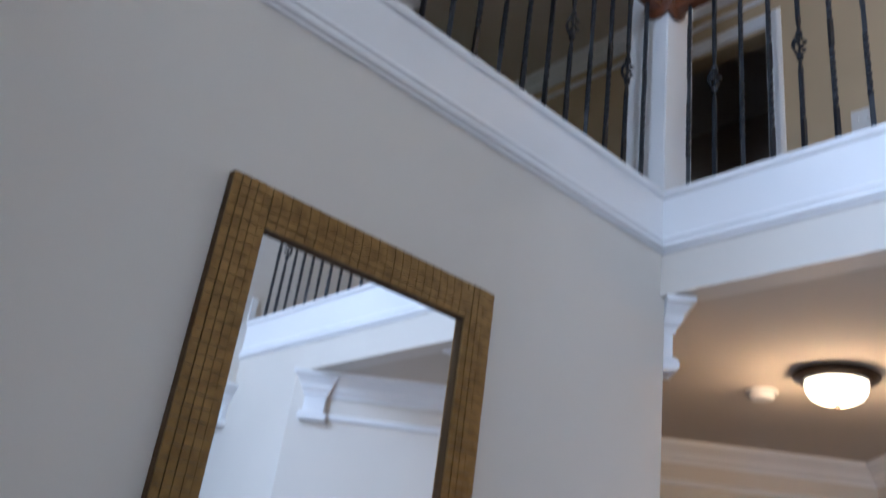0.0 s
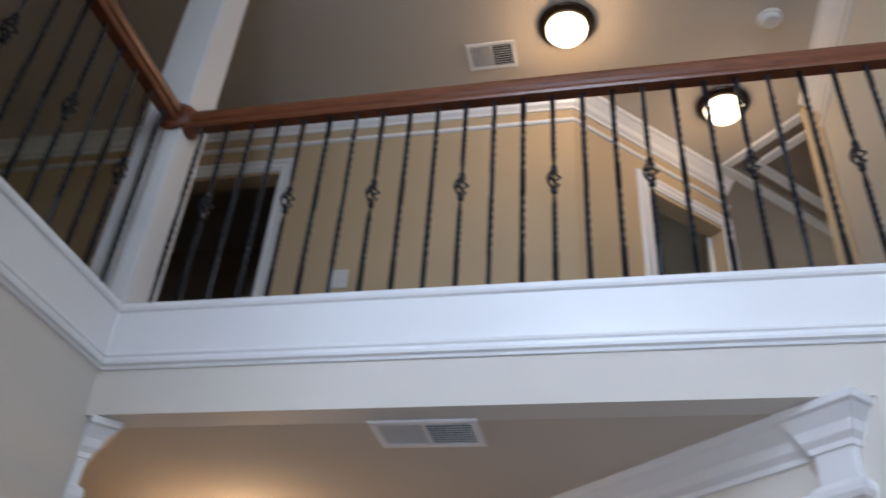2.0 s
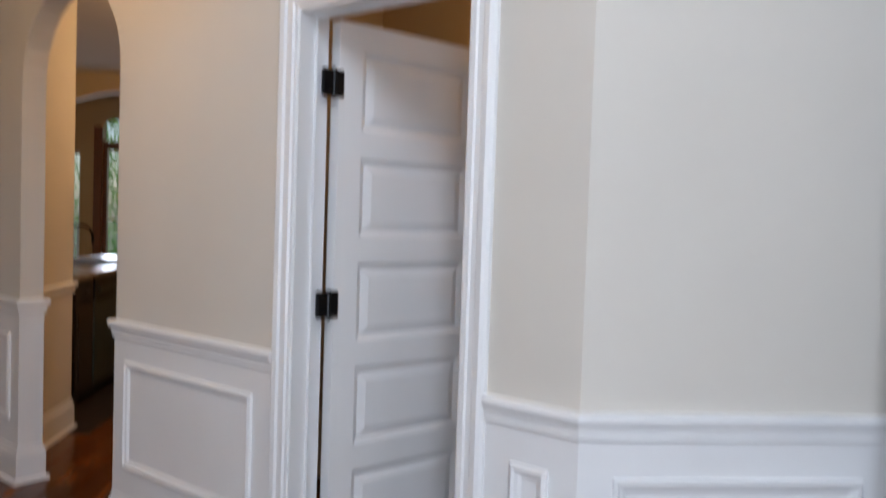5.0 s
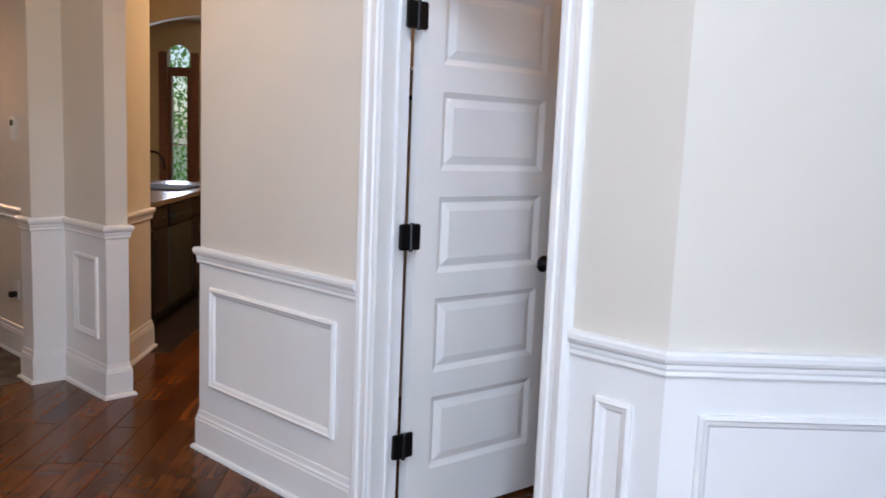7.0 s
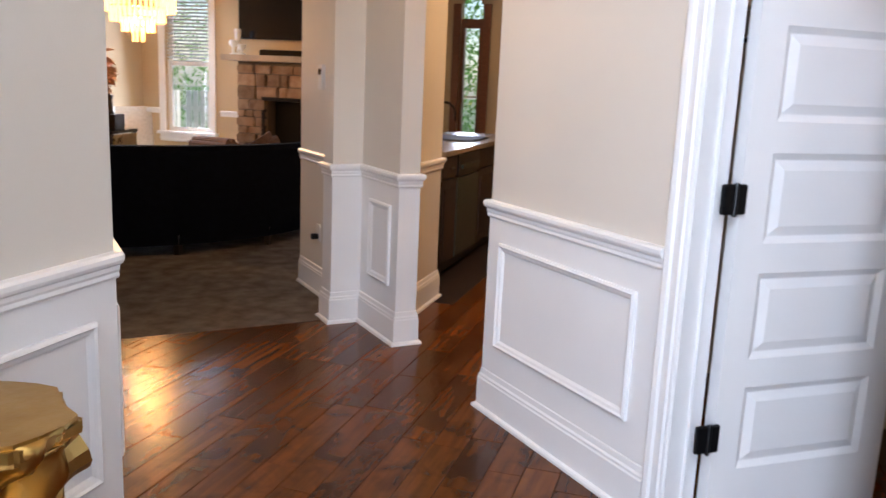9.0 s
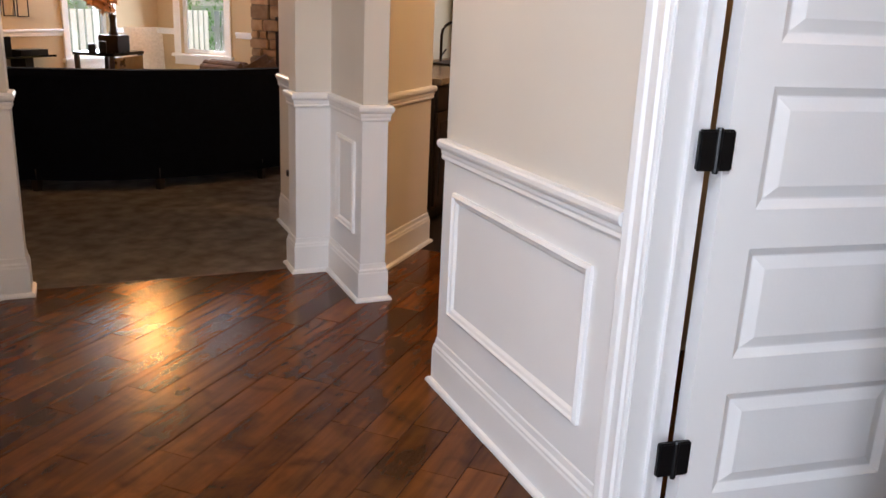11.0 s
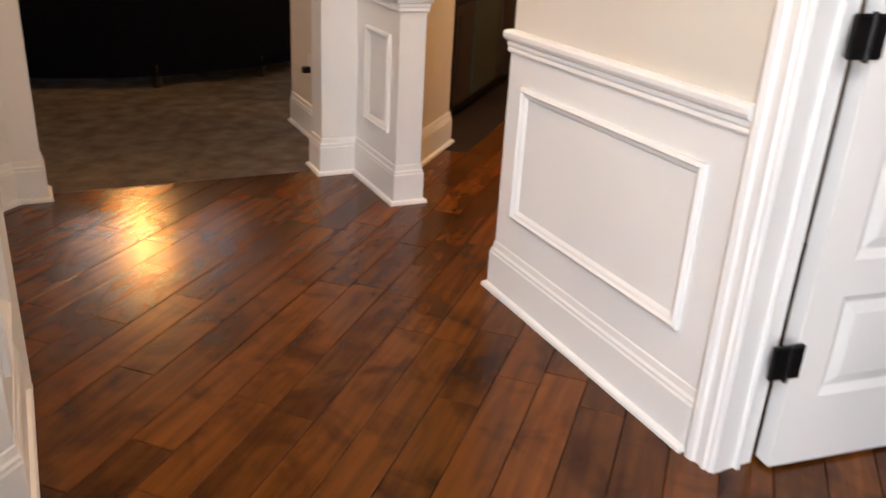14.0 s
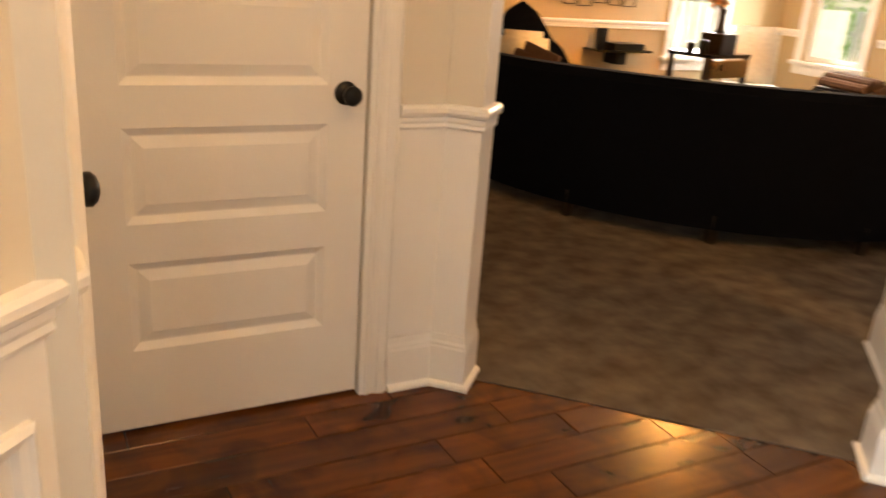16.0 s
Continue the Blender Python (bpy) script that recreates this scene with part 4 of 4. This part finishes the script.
# ---- fireplace ----
fire = thing("fireplace", "rustic fieldstone fireplace with a pale stone mantel", "fireplace", kind="structure")
FX, F0, F1, FT = 9.55, 3.55, 5.42, 1.52
fb = bmesh.new()
for y0, y1, z0, z1 in ((F0, 4.06, 0, FT), (5.03, F1, 0, FT), (4.06, 5.03, 1.08, FT)):
    box(fb, FX + 0.02, LX - 0.001, y0, y1, z0, z1)
part("core", fb, MORTAR, fire)
part("mantel", boxed(FX - 0.14, LX - 0.001, F0 - 0.1, F1 + 0.15, 1.525, 1.595, bevel=0.012), SLATE, fire, "pale rough stone mantel slab")
part("firebox", boxed(FX + 0.20, LX - 0.002, 4.07, 5.02, 0.02, 1.07), BLACK, fire, "black firebox opening")
scr = bmesh.new()
for a, b, c, d in ((4.01, 4.05, 0.05, 1.12), (5.04, 5.08, 0.05, 1.12), (4.05, 5.04, 1.08, 1.12), (4.05, 5.04, 0.05, 0.09)):
    box(scr, FX - 0.03, FX + 0.01, a, b, c, d)
part("screen_frame", scr, BLACK, fire, "black iron fire screen frame")
srng = random.Random(11)
z = 0.0
while z < FT - 0.05:
    h = min(srng.uniform(0.075, 0.16), FT - z)
    for y0, y1 in (((F0, F1),) if z >= 1.08 else ((F0, 4.06), (5.03, F1))):
        y = y0
        while y < y1 - 0.03:
            w = min(srng.uniform(0.10, 0.30), y1 - y)
            if y1 - y - w < 0.07:
                w = y1 - y
            d = srng.uniform(0.01, 0.055)
            part("stone", boxed(FX - d, FX + 0.03, y + 0.006, y + w - 0.006, z + 0.006, z + h - 0.006, bevel=0.012), STONE, fire)
            y += w
    z += h
tv = thing("television", "large black flat television above the mantel", "television")
part("panel", boxed(9.80, 9.86, 4.16, 5.55, 1.79, 2.57, bevel=0.006), BLACK, tv)
part("screen", boxed(9.797, 9.80, 4.175, 5.535, 1.805, 2.555), SCREEN, tv)
part("bracket", boxed(9.86, 9.899, 4.65, 5.05, 2.0, 2.3), BLACK, tv)
bar = thing("soundbar", "slim black soundbar on the mantel", "soundbar")
part("body", boxed(9.62, 9.71, 4.10, 5.17, 1.596, 1.665, bevel=0.01), SCREEN, bar)
for y, h, r in ((5.50, 0.17, 0.045), (5.39, 0.12, 0.05), (5.45, 0.30, 0.035)):
    o = part("glass_candlestick", lathe(bmesh.new(), [(r, 0), (r * 0.9, 0.01), (r * 0.3, 0.03), (r * 0.35, h * 0.5), (r, h * 0.62), (r, h), (r * 0.8, h)], 16), PLASTIC, smooth=True)
    o.location = (9.60 + 0.12 * (h - 0.12), y, 1.596)
    tagged(o, "pale glass candle holder on the mantel", "candle holder", group="mantel ornaments")
basket = thing("log_basket", "dark iron basket of brown logs by the hearth", "log basket", (9.30, 5.60, 0))
part("tray", boxed(-0.2, 0.2, -0.25, 0.25, 0.42, 0.50, bevel=0.02), BLACK, basket)
for x in (-0.17, 0.17):
    for y in (-0.22, 0.22):
        part("leg", tube(bmesh.new(), [(x, y, 0), (x, y, 0.43)], 0.012), BLACK, basket)
for k in range(5):
    part("log", tube(bmesh.new(), [(-0.12 + 0.06 * k, -0.24, 0.535 + 0.04 * (k % 2)), (-0.10 + 0.06 * k, 0.24, 0.545 + 0.04 * (k % 2))], 0.042, 9), BROWN, basket)

# ---- sofa ----
sofa = thing("sofa", "black velvet curved-back sofa seen from behind", "sofa")
SC, SR = Vector((7.245, 5.24)), 1.94
A0, A1 = radians(178.0), radians(280.0)


def arc_solid(r0, r1, z0, z1, a0=A0, a1=A1, steps=28, lean=0.0, crown=0.0):
    bm = bmesh.new()
    prof = [(r0, z0), (r1, z0), (r1 + lean, z1 - 0.04), (r1 + lean - 0.03, z1), (r0 + lean + 0.03, z1), (r0 + lean, z1 - 0.04)]
    rows_ = []
    for k in range(steps + 1):
        s = k / steps
        a = a0 + (a1 - a0) * s
        up = crown * math.sin(math.pi * s)
        rows_.append([bm.verts.new((SC.x + r * math.cos(a), SC.y + r * math.sin(a), z + (up if z > z0 else 0))) for r, z in prof])
    n = len(prof)
    for a, b in zip(rows_, rows_[1:]):
        for j in range(n):
            bm.faces.new((a[j], a[(j + 1) % n], b[(j + 1) % n], b[j]))
    bm.faces.new(rows_[0][::-1])
    bm.faces.new(rows_[-1])
    return bm


part("backrest", arc_solid(SR - 0.16, SR, 0.085, 0.815, lean=0.03, crown=0.015), NAVY, sofa, smooth=False)
part("seat", arc_solid(SR - 0.85, SR - 0.161, 0.13, 0.43), NAVY, sofa)
for a in (A0, A1):
    s = 1 if a == A0 else -1
    part("arm", arc_solid(SR - 0.85, SR - 0.165, 0.431, 0.62, a, a + s * radians(6), 3), NAVY, sofa)
for a in (181.5, 204.8, 228.8, 252.7, 276.5):
    for r in (SR - 0.035,):
        p = Vector((SC.x + r * math.cos(radians(a)), SC.y + r * math.sin(radians(a))))
        part("leg", tube(bmesh.new(), [(p.x, p.y, 0.004), (p.x, p.y, 0.08), (p.x, p.y, 0.16)], [0.028, 0.036, 0.045], 4), DARKWOOD, sofa, "tapered dark wooden leg")
for a, tilt, mat, lab in ((262, 20, BROWN, "brown throw pillow on the sofa"), (186, -10, BROWN, "brown throw pillow on the sofa")):
    p = Vector((SC.x + (SR - 0.30) * math.cos(radians(a)), SC.y + (SR - 0.30) * math.sin(radians(a)), 0.66))
    pb = boxed(-0.22, 0.22, -0.07, 0.07, -0.20, 0.20, bevel=0.06)
    pl = part("throw_pillow", pb, mat, smooth=True)
    pl.matrix_world = pose(p.x, p.y, p.z, 12, tilt, a - 90)
    tagged(pl, lab, "pillow", group="sofa pillows")

# ---- living room furniture ----
chand = thing("chandelier", "lit tiered amber crystal chandelier", "chandelier", (7.22, 5.03, 0))
part("rod", tube(bmesh.new(), [(0, 0, 2.10), (0, 0, CEILING - 0.001)], 0.008, 8), BRONZE, chand)
part("canopy", lathe(bmesh.new(), [(0.06, CEILING - 0.002), (0.06, CEILING - 0.02), (0.02, CEILING - 0.04)], 20), BRONZE, chand)
for r, z, n in ((0.325, 1.88, 44), (0.235, 1.79, 32), (0.14, 1.705, 18), (0.05, 1.62, 7)):
    tier = part("tier_ring", lathe(bmesh.new(), [(r - 0.008, z + 0.125), (r + 0.004, z + 0.125), (r + 0.004, z + 0.137), (r - 0.008, z + 0.137)], 28), GOLD, chand, "gilt ring")
    cb = bmesh.new()
    for k in range(n):
        a = 2 * math.pi * k / n
        box(cb, -0.010, 0.010, -0.004, 0.004, z, z + 0.125, m=pose(r * math.cos(a), r * math.sin(a), 0, 0, 0, math.degrees(a) + 90))
    c = part("crystal", cb, CRYSTAL, tier, "amber glass drops lit from inside")
    c.visible_shadow = False

table = thing("side_table", "mirrored dark side table with gold edges", "side table", (8.20, 6.22, 0), 12)
part("top", boxed(-0.30, 0.30, -0.22, 0.22, 0.70, 0.73, bevel=0.004), SCREEN, table)
part("shelf", boxed(-0.28, 0.28, -0.20, 0.20, 0.30, 0.325, bevel=0.004), GOLD, table)
for x in (-0.27, 0.27):
    for y in (-0.19, 0.19):
        part("leg", boxed(x - 0.02, x + 0.02, y - 0.02, y + 0.02, 0.005, 0.70, bevel=0.003), DARKWOOD, table)
part("drawer", boxed(-0.26, 0.26, -0.225, -0.19, 0.54, 0.685, bevel=0.004), GOLD, table)
vase = thing("vase_of_leaves", "vase of dried copper leaves on the side table", "vase", (8.28, 6.22, 0.73), 10)
part("box", boxed(-0.11, 0.11, -0.11, 0.11, 0.0, 0.16, bevel=0.006), BRONZE, vase)
part("neck", lathe(bmesh.new(), [(0.05, 0.16), (0.035, 0.20), (0.030, 0.30), (0.040, 0.36)], 16), BRONZE, vase, smooth=True)
lr = random.Random(8)
for k in range(9):
    a, sp = lr.uniform(0, 6.28), lr.uniform(0.05, 0.26)
    tip = Vector((sp * math.cos(a), sp * math.sin(a), lr.uniform(0.48, 0.84)))
    stem = part("stem", tube(bmesh.new(), [(0, 0, 0.32), tip * 0.6 + Vector((0, 0, 0.12)), tip], 0.004, 5), BROWN, vase)
    for q in range(9):
        s = 0.40 + 0.075 * q
        c = Vector((0, 0, 0.32)).lerp(tip, s) + Vector((lr.uniform(-0.06, 0.06), lr.uniform(-0.06, 0.06), lr.uniform(-0.03, 0.05)))
        lb = bmesh.new()
        m = Matrix.Translation(c) @ Euler((lr.uniform(-1, 1), lr.uniform(-1, 1), lr.uniform(0, 6.3))).to_matrix().to_4x4()
        L = lr.uniform(0.07, 0.12)
        pts = [(0, -L, 0), (L * 0.5, -L * 0.35, 0.012), (L * 0.45, L * 0.4, 0.012), (0, L, -0.01), (-L * 0.45, L * 0.4, 0.012), (-L * 0.5, -L * 0.35, 0.012)]
        vs = [lb.verts.new(m @ Vector(p)) for p in pts]
        ce = lb.verts.new(m @ Vector((0, 0, -0.004)))
        for i in range(6):
            lb.faces.new((vs[i], vs[(i + 1) % 6], ce))
        part("leaf", lb, LEAFGOLD, stem)
for x, y, h in ((8.03, 6.14, 0.10), (7.99, 6.24, 0.07)):
    o = part("black_canister", lathe(bmesh.new(), [(0.035, 0), (0.037, 0.005), (0.037, h), (0.030, h + 0.008)], 16), BLACK)
    o.location = (x, y, 0.73)
    tagged(o, "small black canister on the side table", "canister", group="canisters")

chair = thing("fur_chair", "cream furry accent chair by the window", "chair", (8.86, 6.28, 0), 323)
part("seat", boxed(-0.28, 0.28, -0.28, 0.28, 0.28, 0.43, bevel=0.05), PILLOW, chair, smooth=True)
part("backrest", boxed(-0.24, 0.24, 0.16, 0.30, 0.40, 0.98, m=pose(0, 0, 0, -8, 0, 0), bevel=0.06), PILLOW, chair, "fluffy cream cushion", smooth=True)
for x in (-0.22, 0.22):
    for y in (-0.22, 0.22):
        part("leg", tube(bmesh.new(), [(x, y, 0.005), (x, y, 0.29)], [0.014, 0.02]), DARKWOOD, chair)

shelf = thing("wall_shelf", "small black glass shelf with a media box", "shelf", (7.73, LY, 0), 180)
part("board", boxed(-0.30, 0.30, 0.0, 0.26, 0.65, 0.67, bevel=0.005), SCREEN, shelf)
part("bracket", boxed(-0.05, 0.05, 0.0, 0.20, 0.54, 0.65), BLACK, shelf)
mb = thing("media_box", "black media player box on the shelf", "media player", (7.76, LY - 0.13, 0.67), 180)
part("body", boxed(-0.20, 0.14, -0.09, 0.09, 0.0, 0.055, bevel=0.004), BLACK, mb)
sp = thing("router", "small upright black router on the shelf", "router", (7.53, LY - 0.12, 0.67), 180)
part("body", boxed(-0.06, 0.06, -0.02, 0.02, 0.0, 0.18, bevel=0.006), BLACK, sp)
art = thing("wall_art", "rectangular wire wall sculpture on the tan wall", "wall art", (7.2, LY, 0), 180)
ar = random.Random(3)
for k in range(9):
    u = -0.75 + 0.165 * k
    z0, z1 = 1.02 + ar.uniform(0, 0.05), 1.28 + ar.uniform(0, 0.14)
    fb = bmesh.new()
    for a, b, c, d in ((u, u + 0.14, z0, z0 + 0.008), (u, u + 0.14, z1, z1 + 0.008), (u, u + 0.008, z0, z1), (u + 0.132, u + 0.14, z0, z1)):
        box(fb, a, b, 0.012, 0.020, c, d)
    part("loop", fb, BRONZE, art)
armchair = thing("armchair", "black scroll-arm armchair with a patterned cushion", "armchair", (6.24, 6.17, 0), 330)
part("seat", boxed(-0.36, 0.36, -0.36, 0.36, 0.20, 0.42, bevel=0.05), NAVY, armchair)
bb = bmesh.new()
prof = [(-0.40, 0.20), (-0.40, 0.62), (-0.34, 0.72), (-0.24, 0.80), (-0.12, 0.98), (0.0, 1.06), (0.12, 0.98), (0.24, 0.80), (0.34, 0.72), (0.40, 0.62), (0.40, 0.20)]
fr = [bb.verts.new((x, 0.30, z)) for x, z in prof]
bk = [bb.verts.new((x, 0.44, z)) for x, z in prof]
bb.faces.new(fr)
bb.faces.new(bk[::-1])
for k in range(len(prof)):
    bb.faces.new((fr[k], bk[k], bk[(k + 1) % len(prof)], fr[(k + 1) % len(prof)]))
part("backrest", bb, NAVY, armchair)
for x in (-0.40, 0.40):
    part("arm", boxed(x - 0.06, x + 0.06, -0.36, 0.30, 0.20, 0.62, bevel=0.04), NAVY, armchair)
for x in (-0.32, 0.32):
    for y in (-0.30, 0.34):
        part("leg", tube(bmesh.new(), [(x, y, 0.005), (x, y, 0.21)], [0.02, 0.03], 4), DARKWOOD, armchair)
cu = part("cushion", boxed(-0.20, 0.20, -0.06, 0.06, -0.19, 0.19, bevel=0.05), PILLOW, smooth=True)
cu.matrix_world = armchair.matrix_world @ pose(0.02, 0.20, 0.66, -14, 0, 0)
tagged(cu, "cream and gold patterned cushion", "cushion")

thermo = thing("thermostat", "white wall thermostat with a small display", "thermostat", (5.40, 2.336, 1.375), 45)
part("body", boxed(-0.035, 0.035, 0.0, 0.026, -0.075, 0.075, bevel=0.005), PLASTIC, thermo)
part("display", boxed(-0.022, 0.022, 0.026, 0.028, 0.015, 0.05), SCREEN, thermo, "grey display")
outlet = thing("wall_outlet", "white wall outlet with a black plug", "outlet", (5.435, 2.371, 0.40), 45)
part("plate", boxed(-0.036, 0.036, 0.0, 0.006, -0.058, 0.058, bevel=0.002), PLASTIC, outlet)
part("plug", boxed(-0.018, 0.018, 0.006, 0.05, -0.04, -0.005, bevel=0.004), BLACK, outlet)

# ---- kitchen ----
tagged(part("wall_kitchen_south", boxed(4.0, 12, -1.6, -1.5, 0, CEILING), TAN), "tan kitchen wall", "wall", kind="structure")
KE = pose(11.0, -1.5, 0, 0, 0, 90)
for a, b, c, d in ((0, 4.31, 0, CEILING), (4.60, 4.86, 0, CEILING), (4.98, 5.0, 0, CEILING), (4.31, 4.60, 0, 0.45), (4.31, 4.60, 2.46, CEILING), (4.86, 4.98, 0, 0.70), (4.86, 4.98, 2.03, CEILING)):
    wall("wall_kitchen_east", KE, a, b, c, d, 0.14, TAN, "tan kitchen wall with a glazed door")
gd = thing("window_3", "tall glazed garden door with an arched top light", "window", kind="structure")
gd.matrix_world = KE
fr = bmesh.new()
for a, b, c, d in ((4.31, 4.36, 0.45, 2.06), (4.55, 4.60, 0.45, 2.06), (4.31, 4.60, 2.06, 2.17)):
    box(fr, a, b, -0.10, -0.02, c, d)
part("frame", fr, OAK, gd, "brown wooden door frame")
for z0, z1 in ((0.45, 2.06), (2.17, 2.46)):
    pn = part("pane", boxed(4.31, 4.60, -0.075, -0.070, z0, z1), GLASS, gd)
    pn.visible_shadow = False
part("muntin", boxed(4.36, 4.55, -0.08, -0.06, 1.2, 1.22), WHITE, gd)
arch_wall("arch_toplight", KE @ pose(0, 0.012, 0), 4.31, 4.60, 2.28, 0.16, 2.50, 0.03, TAN)
for u0, u1 in ((4.21, 4.31), (4.60, 4.70)):
    tagged(part("door_casing", boxed(u0, u1, 0.001, 0.02, 0.0, 2.35, m=KE, bevel=0.004), OAK), "brown wooden casing of the garden door", "trim", kind="structure")
sl = thing("window_4", "narrow fixed window beside the garden door", "window", kind="structure")
sl.matrix_world = KE
fr = bmesh.new()
for a, b, c, d in ((4.86, 4.875, 0.70, 2.03), (4.965, 4.98, 0.70, 2.03), (4.875, 4.965, 0.70, 0.73), (4.875, 4.965, 2.0, 2.03)):
    box(fr, a, b, -0.10, -0.02, c, d)
part("frame", fr, WHITE, sl)
pn = part("pane", boxed(4.875, 4.965, -0.075, -0.070, 0.73, 2.0), GLASS, sl)
pn.visible_shadow = False
tagged(part("wall_kitchen_north", boxed(LX + 0.001, 11.14, 3.5, 3.6, 0, CEILING), TAN), "tan breakfast room wall", "wall", kind="structure")
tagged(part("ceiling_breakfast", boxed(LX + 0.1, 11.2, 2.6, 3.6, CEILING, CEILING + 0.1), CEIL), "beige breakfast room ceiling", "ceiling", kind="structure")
arch_wall("arch_breakfast", pose(9.2, 0.3, 0, 0, 0, 90), 0.0, 3.1, 1.9, 0.7, CEILING, 0.12, TAN)


def base_cabinet(x0, x1, label, steel=False):
    ob = thing("dishwasher" if steel else "base_cabinet", label, "dishwasher" if steel else "cabinet", (x0, 1.75, 0), group="" if steel else "kitchen base cabinets")
    w = x1 - x0
    part("body", boxed(0.002, w - 0.002, 0.02, 0.60, 0.10, 0.878), DARKWOOD, ob)
    part("toe_kick", boxed(0.002, w - 0.002, 0.08, 0.60, 0.001, 0.10), BLACK, ob)
    if steel:
        part("door", boxed(0.004, w - 0.004, -0.005, 0.02, 0.12, 0.70, bevel=0.004), STEEL, ob)
        part("control_panel", boxed(0.004, w - 0.004, -0.008, 0.02, 0.71, 0.87, bevel=0.004), BLACK, ob)
        part("handle", boxed(0.06, w - 0.06, -0.03, -0.008, 0.76, 0.80, bevel=0.008), STEEL, ob)
    else:
        part("drawer", boxed(0.008, w - 0.008, 0.0, 0.02, 0.72, 0.87, bevel=0.004), DARKWOOD, ob)
        d = part("door", boxed(0.008, w - 0.008, 0.0, 0.02, 0.12, 0.71, bevel=0.004), DARKWOOD, ob)
        part("panel", boxed(0.06, w - 0.06, -0.006, 0.0, 0.18, 0.65, bevel=0.006), DARKWOOD, d)
        part("pull", tube(bmesh.new(), [(w / 2 - 0.05, -0.02, 0.79), (w / 2 + 0.05, -0.02, 0.79)], 0.006), BLACK, ob)
    return ob


base_cabinet(6.05, 6.42, "espresso base cabinet at the counter end")
base_cabinet(6.42, 7.02, "dark steel dishwasher under the counter", True)
base_cabinet(7.02, 7.72, "espresso base cabinet under the sink")
base_cabinet(7.72, 8.35, "espresso base cabinet under the counter")
counter = part("countertop", boxed(6.02, 8.40, 1.72, 2.42, 0.879, 0.915, bevel=0.006), GRANITE)
tagged(counter, "speckled brown granite countertop", "countertop")
tagged(part("peninsula_back", boxed(6.05, 8.36, 2.352, 2.39, 0.001, 0.878), TAN), "tan panel behind the cabinets", "panel", kind="structure")
sink = thing("sink", "dark drop-in sink in the granite counter", "sink", (7.40, 2.05, 0.916))
part("rim", boxed(-0.30, 0.30, -0.2, 0.2, 0.0, 0.012, bevel=0.004), SINK, sink)
faucet = thing("faucet", "dark gooseneck kitchen faucet", "faucet", (7.40, 2.27, 0.916))
part("spout", tube(bmesh.new(), [(0, 0, 0), (0, 0, 0.20)] + [(0, -0.10 + 0.10 * math.cos(math.pi * k / 8), 0.20 + 0.10 * math.sin(math.pi * k / 8)) for k in range(1, 9)] + [(0, -0.20, 0.15)], 0.011, 8), BRONZE, faucet, smooth=True)
part("lever", tube(bmesh.new(), [(0.02, 0, 0.05), (0.10, 0, 0.09)], 0.007), BRONZE, faucet)

# ---- floor planks ----
PW = 0.128
plank_lengths = (0.42, 0.60, 0.78, 0.98, 1.22)


def plank_verts(x0, x1, y0, y1, c=0.0024, top=0.0, low=-0.011):
    return [(x0, y0, low), (x1, y0, low), (x1, y1, low), (x0, y1, low), (x0, y0, top - c), (x1, y0, top - c), (x1, y1, top - c), (x0, y1, top - c),
            (x0 + c, y0 + c, top), (x1 - c, y0 + c, top), (x1 - c, y1 - c, top), (x0 + c, y1 - c, top)]


PFACES = [(0, 1, 5, 4), (1, 2, 6, 5), (2, 3, 7, 6), (3, 0, 4, 7), (4, 5, 9, 8), (5, 6, 10, 9), (6, 7, 11, 10), (7, 4, 8, 11), (8, 9, 10, 11)]
plank_meshes = []
for L in plank_lengths:
    me = bpy.data.meshes.new("plank")
    me.from_pydata(plank_verts(0.0008, L - 0.0008, 0.0008, PW - 0.0008), [], PFACES)
    me.materials.append(PLANK)
    plank_meshes.append(me)
floor = thing("floor", "dark hand-scraped hickory plank floor", "floor", (0.0, 0.086, 0), 0, kind="structure")
far_v, far_f = [], []
pr = random.Random(21)
made = 0
joints = {13: 3.471, 14: 3.23, 16: 3.816, 17: 4.001}
for row in range(-22, 26):
    y = row * PW
    run = [pr.choices(range(5), (2, 3, 4, 3, 2))[0] for _ in range(18)]
    x = -1.7 + pr.uniform(-0.9, 0)
    if row in joints:
        ends = [x + sum(plank_lengths[k] for k in run[:q]) for q in range(len(run) + 1)]
        near = min(ends, key=lambda e: abs(e - joints[row]))
        x += joints[row] - near - (0.9 if joints[row] > near else 0)
        if joints[row] > near:
            run.insert(0, run[0])
            x += 0.9 - plank_lengths[run[0]]
    for k in run:
        if x > 8.4:
            break
        L = plank_lengths[k]
        if 2.1 < x + L / 2 < 5.6 and -0.75 < y < 3.0 and made < 300 and x - y < 4.4:
            o = new("plank", plank_meshes[k])
            o.location, o.parent = (x, y, pr.uniform(-0.0008, 0.0008)), floor
            made += 1
        elif y < 2.5 and -1.62 < x and not (x > 5.2 and y > 1.4):
            b = len(far_v)
            far_v += plank_verts(x + 0.0008, x + L - 0.0008, y + 0.0008, y + PW - 0.0008)
            far_f += [tuple(i + b for i in f) for f in PFACES]
        x += L
me = bpy.data.meshes.new("planks_beyond")
me.from_pydata(far_v, [], far_f)
me.materials.append(PLANK)
rest = new("planks_beyond", me)
rest.parent = floor
rest["kind"] = "stuff"
